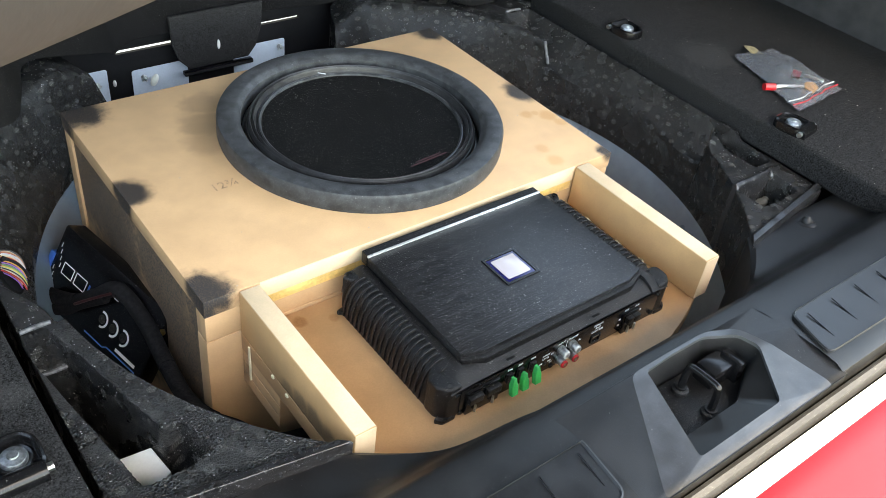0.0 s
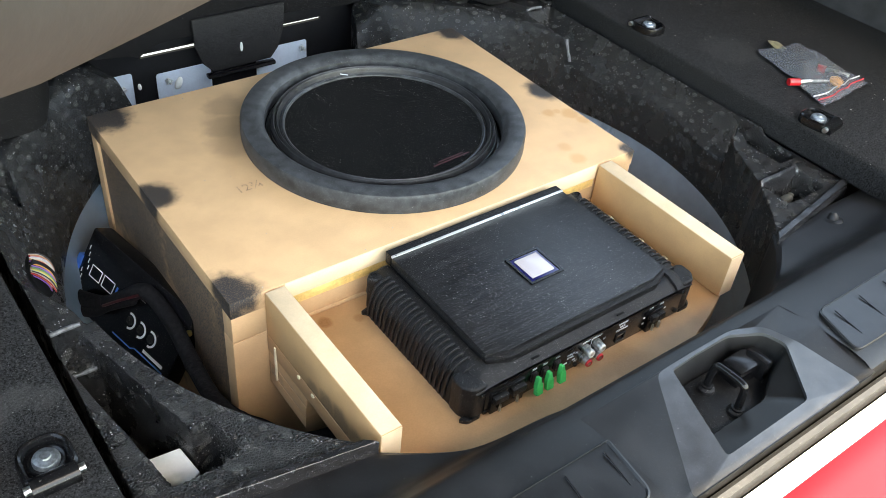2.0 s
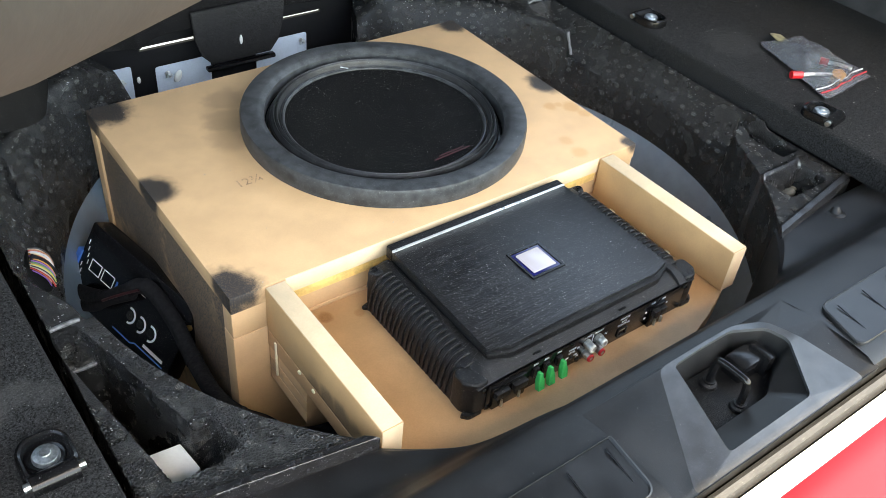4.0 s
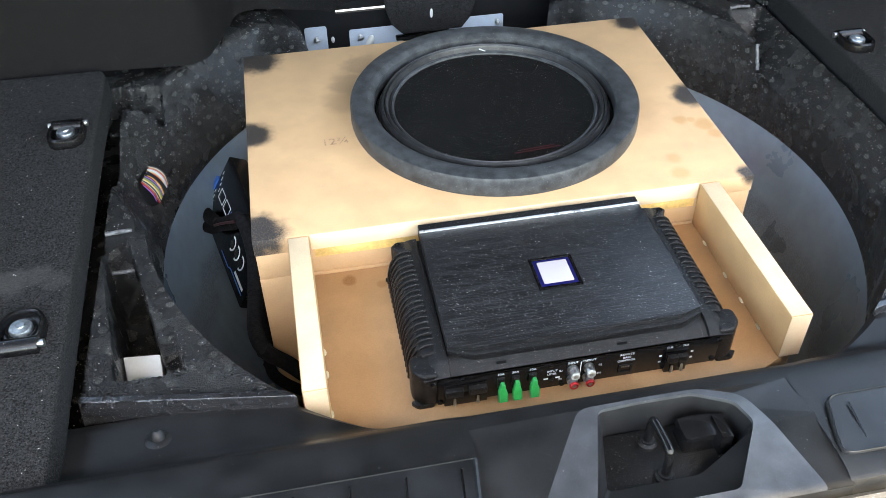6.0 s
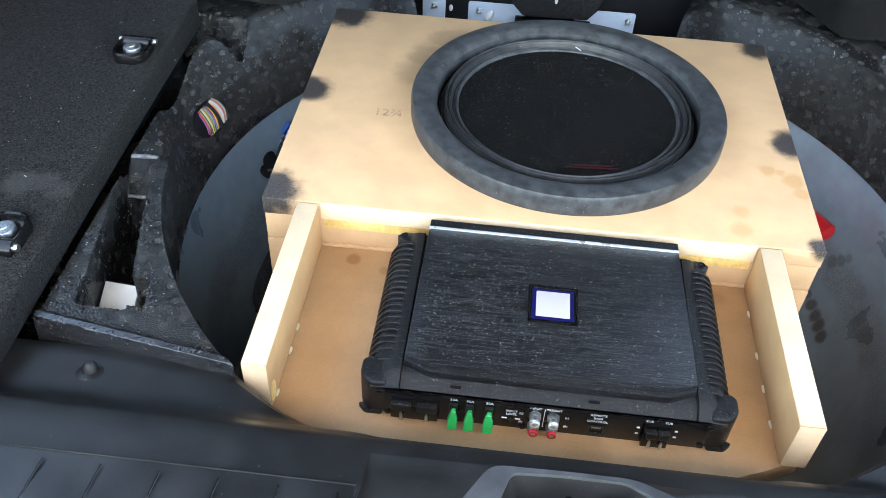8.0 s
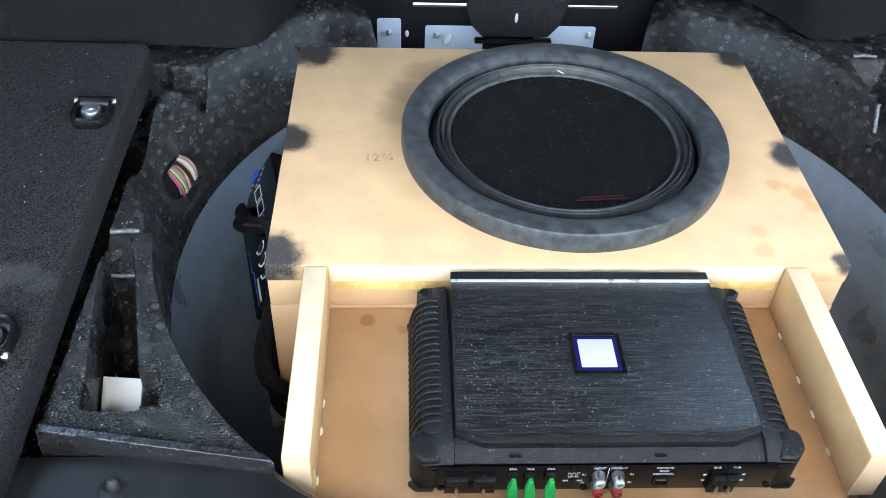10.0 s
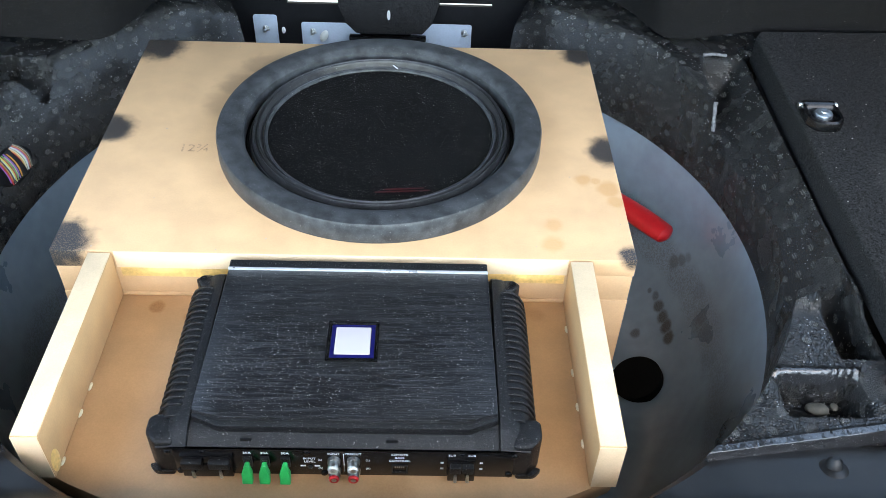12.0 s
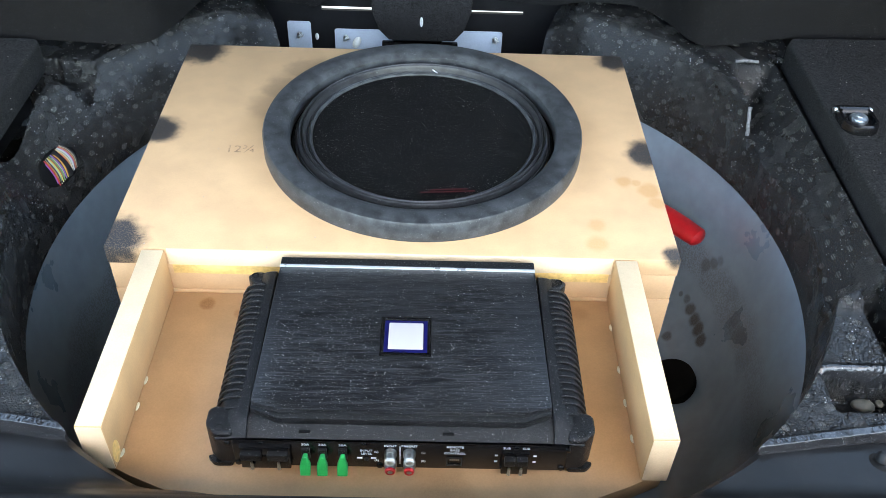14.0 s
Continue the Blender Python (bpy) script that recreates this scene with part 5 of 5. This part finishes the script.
# ---- things in the wheel well ----
# signal processor leaning between the box and the well
U, V = Vector((0.23, -0.97, -0.085)).normalized(), Vector((-0.50, -0.08, -0.86))
V = (V - U * V.dot(U)).normalized()
N = V.cross(U).normalized()
if N.z < 0:
    N = -N
C = Vector((-0.330, 0.222, 0.145))
DEV = Matrix(((U.x, V.x, N.x, C.x), (U.y, V.y, N.y, C.y), (U.z, V.z, N.z, C.z), (0, 0, 0, 1)))
dev = thing("signal_processor", "black signal processor with white and blue markings, leaning on edge", "car audio device", at=C)


def dpart(name, bm, mat, parent, label="", smooth=True):
    return bpart(name, moved(bm, DEV), mat, parent, label, smooth)


case = dpart("case", box(-0.095, 0.105, -0.052, 0.052, -0.028, 0.0, 0.003), GLOSS, dev)
dpart("blue_tab", box(-0.101, -0.092, -0.012, 0.010, -0.010, 0.002, 0.001), BLUE_INK, dev, "blue connector tab")


def outline(letter_pts, w=0.0012):
    bm = bmesh.new()
    for (xa, ya), (xb, yb) in zip(letter_pts, letter_pts[1:]):
        d = math.hypot(xb - xa, yb - ya)
        seg = box(0, d, -w / 2, w / 2, 0.0002, 0.0006)
        seg.transform(pose((xa), (ya), 0, 0, 0, math.degrees(math.atan2(yb - ya, xb - xa))))
        join(bm, seg)
    return bm


# plain logo shapes
for u0, u1 in ((-0.072, -0.052), (-0.047, -0.026)):
    dpart("logo_shape", outline([(u0, 0.004), (u1, 0.004), (u1, -0.011), (u0, -0.011), (u0, 0.004)]), INK, dev, "white outlined logo shape", smooth=False)
dpart("logo_shape", outline([(-0.020, -0.010), (-0.020, 0.003), (-0.012, 0.006), (-0.004, 0.001), (-0.006, -0.010)], 0.003), BLUE_INK, dev, "blue logo shape", smooth=False)
for k in range(3):
    a0 = [(0.018 + 0.020 * k + 0.0095 * math.cos(radians(-110 + 20 * i)), 0.0135 + 0.0095 * math.sin(radians(-110 + 20 * i))) for i in range(11)]
    dpart("dial_arc", outline(a0, 0.0026), INK, dev, "white printed dial arc", smooth=False)
    dpart("dial", moved(lathe([(0, 0.001), (0.005, 0.001), (0.0055, 0.0)], 18), pose(0.018 + 0.020 * k, 0.0135, 0)), BLACK, dev)
dpart("blue_line", outline([(0.0, 0.042), (0.035, 0.042), (0.042, 0.038), (0.095, 0.038)], 0.0016), BLUE_INK, dev, "thin blue printed line", smooth=False)
dpart("print_bar", box(0.055, 0.092, 0.030, 0.034, 0.0002, 0.0005), INK, dev, smooth=False)
for k in range(9):
    dpart("print_bar", box(0.0 + 0.011 * (k % 3), 0.008 + 0.011 * (k % 3) - 0.002 * (k % 2), -0.020 - 0.0032 * (k // 3), -0.0192 - 0.0032 * (k // 3), 0.0002, 0.0005), INK, dev, smooth=False)
for k in range(7):
    dpart("print_bar", box(-0.088 + 0.003 * (k % 4), -0.0868 + 0.003 * (k % 4), -0.030 + 0.008 * k, -0.024 + 0.008 * k, 0.0002, 0.0005), INK, dev, smooth=False)
for k in range(2):
    dpart("gold_socket", moved(lathe([(0, 0.012), (0.003, 0.012), (0.0034, 0.0), (0, 0)], 14), pose(0.098, -0.028 + 0.012 * k, -0.006) @ pose(0, 0, 0, 0, 60, 0)), GOLD, dev, "small brass socket")

# taped looms over the device and along the box
def loom(points, r, label):
    lo = thing("cable_loom", label, "cable loom", "cable looms", at=points[len(points) // 2])
    bpart("sleeve", tube(points, r, 12, 10), LOOM, lo)
    for k in range(1, len(points) - 2, 2):
        a_, b_ = Vector(points[k]), Vector(points[k + 1])
        m_ = (a_ + b_) / 2
        d_ = (b_ - a_).normalized() * 0.006
        bpart("tape_band", tube([tuple(a_ - d_ * 0.6), tuple(a_), tuple(a_ + d_ * 0.6)], r * 1.06, 12, 3), LOOM, lo, "wrapped cloth tape band")
    return lo


def on_dev(u, v, n):
    return tuple(DEV @ Vector((u, v, n)))


loom([on_dev(-0.100, 0.030, -0.006), on_dev(-0.096, 0.040, 0.008), on_dev(-0.060, 0.030, 0.010), on_dev(-0.020, 0.012, 0.010), on_dev(0.005, -0.012, 0.012), on_dev(0.035, -0.040, 0.013), (-0.302, 0.14, 0.165), (-0.304, 0.08, 0.150), (-0.306, 0.02, 0.150), (-0.296, -0.018, 0.150), (-0.272, -0.022, 0.125), (-0.244, -0.024, 0.090), (-0.206, -0.028, 0.068), (-0.15, -0.03, 0.062)], 0.0095, "thick black cloth-taped cable loom along the box")
loom([on_dev(-0.100, 0.010, -0.006), on_dev(-0.104, 0.020, 0.010), on_dev(-0.085, 0.046, 0.012), on_dev(-0.06, 0.046, 0.012), on_dev(-0.03, 0.030, 0.012), on_dev(-0.01, 0.008, 0.012), on_dev(0.02, -0.02, 0.012)], 0.0075, "black cloth-taped cable loom beside the device")
loom([(-0.300, 0.16, 0.15), (-0.297, 0.10, 0.135), (-0.2965, 0.05, 0.115), (-0.2965, 0.005, 0.100), (-0.288, -0.012, 0.09), (-0.26, -0.016, 0.065), (-0.22, -0.018, 0.045)], 0.007, "thin black loom hugging the box side")
single("red_wire", tube([on_dev(-0.012, 0.010, 0.020), on_dev(0.010, -0.012, 0.0225), on_dev(0.035, -0.036, 0.0225)], 0.0018, 8), RED_INK, "dull red wire showing through the loom", "wire")
single("white_connector", moved(box(-0.009, 0.009, -0.014, 0.014, 0, 0.012, 0.002), pose(-0.310, 0.06, FLOOR_Z + 0.003, 4, 6, 15)), WHITE_PLASTIC, "small milky plug on the well floor", "connector")

# red handle
hd = thing("screwdriver", "red plastic tool handle lying beside the box", "tool handle", at=(0.37, 0.29, 0.10))
A, B = Vector((0.299, 0.358, 0.125)), Vector((0.398, 0.244, 0.119))
prof = [(0, -0.002)] + [(0.0155 * (1 - 0.12 * math.sin(u * 6.0)), 0.150 * u) for u in [k / 12 for k in range(13)]] + [(0.0135, 0.153), (0.008, 0.156), (0, 0.157)]
hb = lathe(prof, 24)
hb.transform(Matrix.Translation(A) @ (B - A).to_track_quat("Z", "Y").to_matrix().to_4x4() @ Matrix.Diagonal((1.0, 0.72, 1, 1)))
bpart("grip", hb, RED_PLASTIC, hd)
bpart("shaft", tube([tuple(A + (A - B) * 0.5), tuple(A)], 0.004, 12, 2), CHROME, hd)

# coloured wires in the foam's opening
wc = Vector((-0.4145, 0.210, 0.239))
ang = math.atan2(wc.y - CY, wc.x - CX)
WM = Matrix.Translation(wc) @ pose(0, 0, 0, 0, 0, math.degrees(ang)) @ pose(0, 0, 0, 0, -54, 0)
op = lathe([(0, 0.0005), (0.030, 0.0012), (0.033, -0.003)], 36)
op.transform(WM @ Matrix.Diagonal((0.62, 1.1, 1, 1)))
single("wire_opening", op, HOLE, "dark oval opening cut in the foam", "opening", kind="structure")
cols = [(0.55, 0.50, 0.36), (0.50, 0.03, 0.03), (0.60, 0.62, 0.58), (0.55, 0.24, 0.04), (0.24, 0.10, 0.42), (0.10, 0.28, 0.12), (0.62, 0.55, 0.12), (0.03, 0.03, 0.03), (0.42, 0.18, 0.09), (0.45, 0.47, 0.50)]
wire_mats = [material("wire_insulation", c, 0.4, vary=0.06) for c in cols]
bundle = thing("wire_bundle", "bundle of coloured wires tied with black tape", "wires", at=wc)
for k in range(34):
    v0 = -0.0145 + 0.00085 * k
    if 14 < k < 18:
        continue
    h0 = 0.003 + 0.003 * math.sin(k * 2.1)
    wire = tube([tuple(WM @ Vector((-0.016 + 0.001 * (k % 3), v0 * 1.4 + 0.003, h0))), tuple(WM @ Vector((-0.004, v0 * 1.5, h0 + 0.004))), tuple(WM @ Vector((0.008, v0 * 1.4 - 0.002, h0 + 0.003))), tuple(WM @ Vector((0.016, v0 * 1.2 - 0.004, h0 - 0.002)))], 0.00075, 6, 4)
    bpart("wire", wire, wire_mats[(k * 7) % len(wire_mats)], bundle)
bpart("tape", tube([tuple(WM @ Vector((-0.017, -0.001, 0.004))), tuple(WM @ Vector((0.0, -0.003, 0.007))), tuple(WM @ Vector((0.016, -0.005, 0.003)))], 0.0042, 10), LOOM, bundle, "black cloth tape")

# white packing piece in the foam's slot
sheet = prism([(-0.4235, -0.100), (-0.4145, -0.150), (-0.402, -0.1530), (-0.397, -0.142), (-0.383, -0.135), (-0.3875, -0.103)][::-1], 0.2055, 0.256, 0.0012)
for v in sheet.verts:
    v.co.z += 0.0008 * noise.noise(v.co * 60) + (0.05 * (v.co.y + 0.13) if v.co.z > 0.25 else 0.0)
single("white_packing_piece", sheet, PAPER, "torn piece of white packing foam in the slot", "packing foam")

# pebbles in the foam pocket
for x, y, r, sc in ((0.428, -0.152, 0.0085, (1.25, 0.8, 0.6)), (0.446, -0.147, 0.0035, (1, 1.2, 0.6))):
    pb = bmesh.new()
    bmesh.ops.create_icosphere(pb, subdivisions=3, radius=r)
    for v in pb.verts:
        v.co *= 1 + 0.16 * noise.noise(v.co * 130 + Vector((x * 50, 0, 0)))
    pb.transform(Matrix.Translation((x, y, 0.262 + r * sc[2] * 0.85)) @ Matrix.Diagonal((*sc, 1)))
    single("pebble", pb, STONE, "small smooth grey-brown pebble in the foam pocket", "pebble", "pebbles")

# zip bag with connectors on the carpet
CZ = 0.3285
bag = thing("zip_bag", "crumpled clear zip bag with red connectors on the carpet", "plastic bag", at=(0.655, 0.0, CZ))
P00, P10, P11, P01 = Vector((0.628, 0.075, 0)), Vector((0.570, -0.085, 0)), Vector((0.695, -0.075, 0)), Vector((0.712, 0.062, 0))


def bag_point(u, v):
    p = (P00 * (1 - u) + P10 * u) * (1 - v) + (P01 * (1 - u) + P11 * u) * v
    return p + Vector((0.006 * noise.noise((u * 5, v * 3, 7)), 0.006 * noise.noise((u * 4, v * 5, 3)), 0))


for layer in (0, 1):
    bm = bmesh.new()
    nu, nv = 40, 30
    grid = []
    for i in range(nu + 1):
        row = []
        for j in range(nv + 1):
            u, v = i / nu, j / nv
            p = bag_point(u, v)
            puff = math.sin(math.pi * u) * math.sin(math.pi * v)
            h_ = 0.002 + (0.015 * puff if layer else 0.001) + abs(0.009 * noise.noise((u * 7, v * 6, 1 + layer))) * (0.3 + puff)
            row.append(bm.verts.new((p.x, p.y, CZ + h_)))
        grid.append(row)
    for i in range(nu):
        for j in range(nv):
            bm.faces.new((grid[i][j], grid[i + 1][j], grid[i + 1][j + 1], grid[i][j + 1]))
    bpart("film", bm, FILM, bag, "clear crumpled film")
zl = [bag_point(0.93, v / 10) for v in range(11)]
bpart("zip_line", tube([(p.x, p.y, CZ + 0.006) for p in zl], 0.0011, 6, 3), RED_PLASTIC, bag, "red zip line")
zl = [bag_point(0.87, v / 10) for v in range(11)]
bpart("zip_rib", tube([(p.x, p.y, CZ + 0.006) for p in zl], 0.0009, 6, 3), WHITE_PLASTIC, bag, "milky zip rib")
for cx, cy, tx, ty in ((0.583, -0.022, 0.05, -0.025), (0.659, -0.016, 0.02, -0.035)):
    c = thing("crimp_connector", "red insulated crimp connector inside the clear bag", "connector", "crimp connectors", at=(cx, cy, CZ + 0.004))
    bpart("sleeve", tube([(cx - tx * 0.14, cy - ty * 0.14, CZ + 0.0075), (cx + tx * 0.16, cy + ty * 0.16, CZ + 0.0075)], 0.0055, 14, 2), RED_PLASTIC, c)
    bpart("barrel", tube([(cx + tx * 0.16, cy + ty * 0.16, CZ + 0.0075), (cx + tx * 0.5, cy + ty * 0.5, CZ + 0.0085), (cx + tx, cy + ty, CZ + 0.0075)], 0.0028, 10, 4), CHROME, c)
chip = prism(rounded([(-0.014, -0.008), (0.006, -0.010), (0.014, 0.0), (0.004, 0.011), (-0.010, 0.008)], 0.004), 0, 0.003, 0.001)
chip.transform(pose(0.645, -0.052, CZ + 0.006, 8, -6, 20))
single("orange_tag", chip, ORANGE, "small orange paper tag inside the clear bag", "tag")
chip = prism(rounded([(-0.016, -0.010), (0.012, -0.014), (0.016, 0.008), (-0.006, 0.014)], 0.004), 0, 0.0012, 0.0003)
chip.transform(pose(0.668, 0.072, CZ + 0.004, 6, 10, 0))
LEAF = material("dry_leaf", (0.20, 0.17, 0.09), 0.7, vary=0.3, scale=120, bump=0.4)
single("dry_leaf", chip, LEAF, "dry olive leaf scrap sticking to the bag", "leaf")

# lint and crumbs, scattered
bm = bmesh.new()
rng = random.Random(5)
for k in range(260):
    if k < 150:
        x, y, z = rng.uniform(0.50, 0.80), rng.uniform(-0.28, 0.42), 0.3275
    elif k < 220:
        x, y, z = rng.uniform(-0.60, -0.44), rng.uniform(-0.28, 0.35), 0.3275
    else:
        x, y, z = rng.uniform(-0.28, 0.28), rng.uniform(0.0, 0.40), TOP + 0.0005
        if math.hypot(x - SX, y - SY) < 0.185:
            continue
    r = rng.uniform(0.00025, 0.0006)
    c = bmesh.new()
    bmesh.ops.create_icosphere(c, subdivisions=1, radius=r)
    c.transform(Matrix.Translation((x, y, z + r * 0.4)) @ pose(0, 0, 0, 0, 0, rng.uniform(0, 180)) @ Matrix.Diagonal((rng.uniform(1, 2.6), 1, 0.6, 1)))
    join(bm, c)
tagged(mesh_ob("crumbs", bm, CRUMB, False), "pale lint and sawdust crumbs on carpet and board", "crumbs", kind="stuff")

# coarse pale dust on the cone and the amplifier's plate
verts, faces = [], []
rng = random.Random(11)
for k in range(900):
    if k < 560:
        r_, a_ = 0.124 * math.sqrt(rng.random()), rng.uniform(0, 2 * math.pi)
        x, y, z = SX + r_ * math.cos(a_), SY + r_ * math.sin(a_), Z + 0.009 - 0.007 * (1 - (r_ / 0.1267) ** 2)
    else:
        x, y, z = AX + 0.118 * (1 - 2 * rng.random() ** 1.3) * -1, rng.uniform(-0.186, -0.022), 0.3003
        if abs(x - 0.0137) < 0.024 and abs(y + 0.112) < 0.024:
            continue
    s_ = rng.uniform(0.00025, 0.00068)
    n = len(verts)
    verts += [(x - s_, y, z), (x, y - s_ * 0.8, z), (x + s_, y, z), (x, y + s_ * 0.8, z), (x, y, z + s_ * 0.8)]
    faces += [(n, n + 1, n + 4), (n + 1, n + 2, n + 4), (n + 2, n + 3, n + 4), (n + 3, n, n + 4)]
dust_mesh = bpy.data.meshes.new("dust")
dust_mesh.from_pydata(verts, [], faces)
dust_mesh.materials.append(STONE_DUST)
tagged(new("dust", dust_mesh), "coarse pale dust on the cone and the amplifier", "dust", kind="stuff")
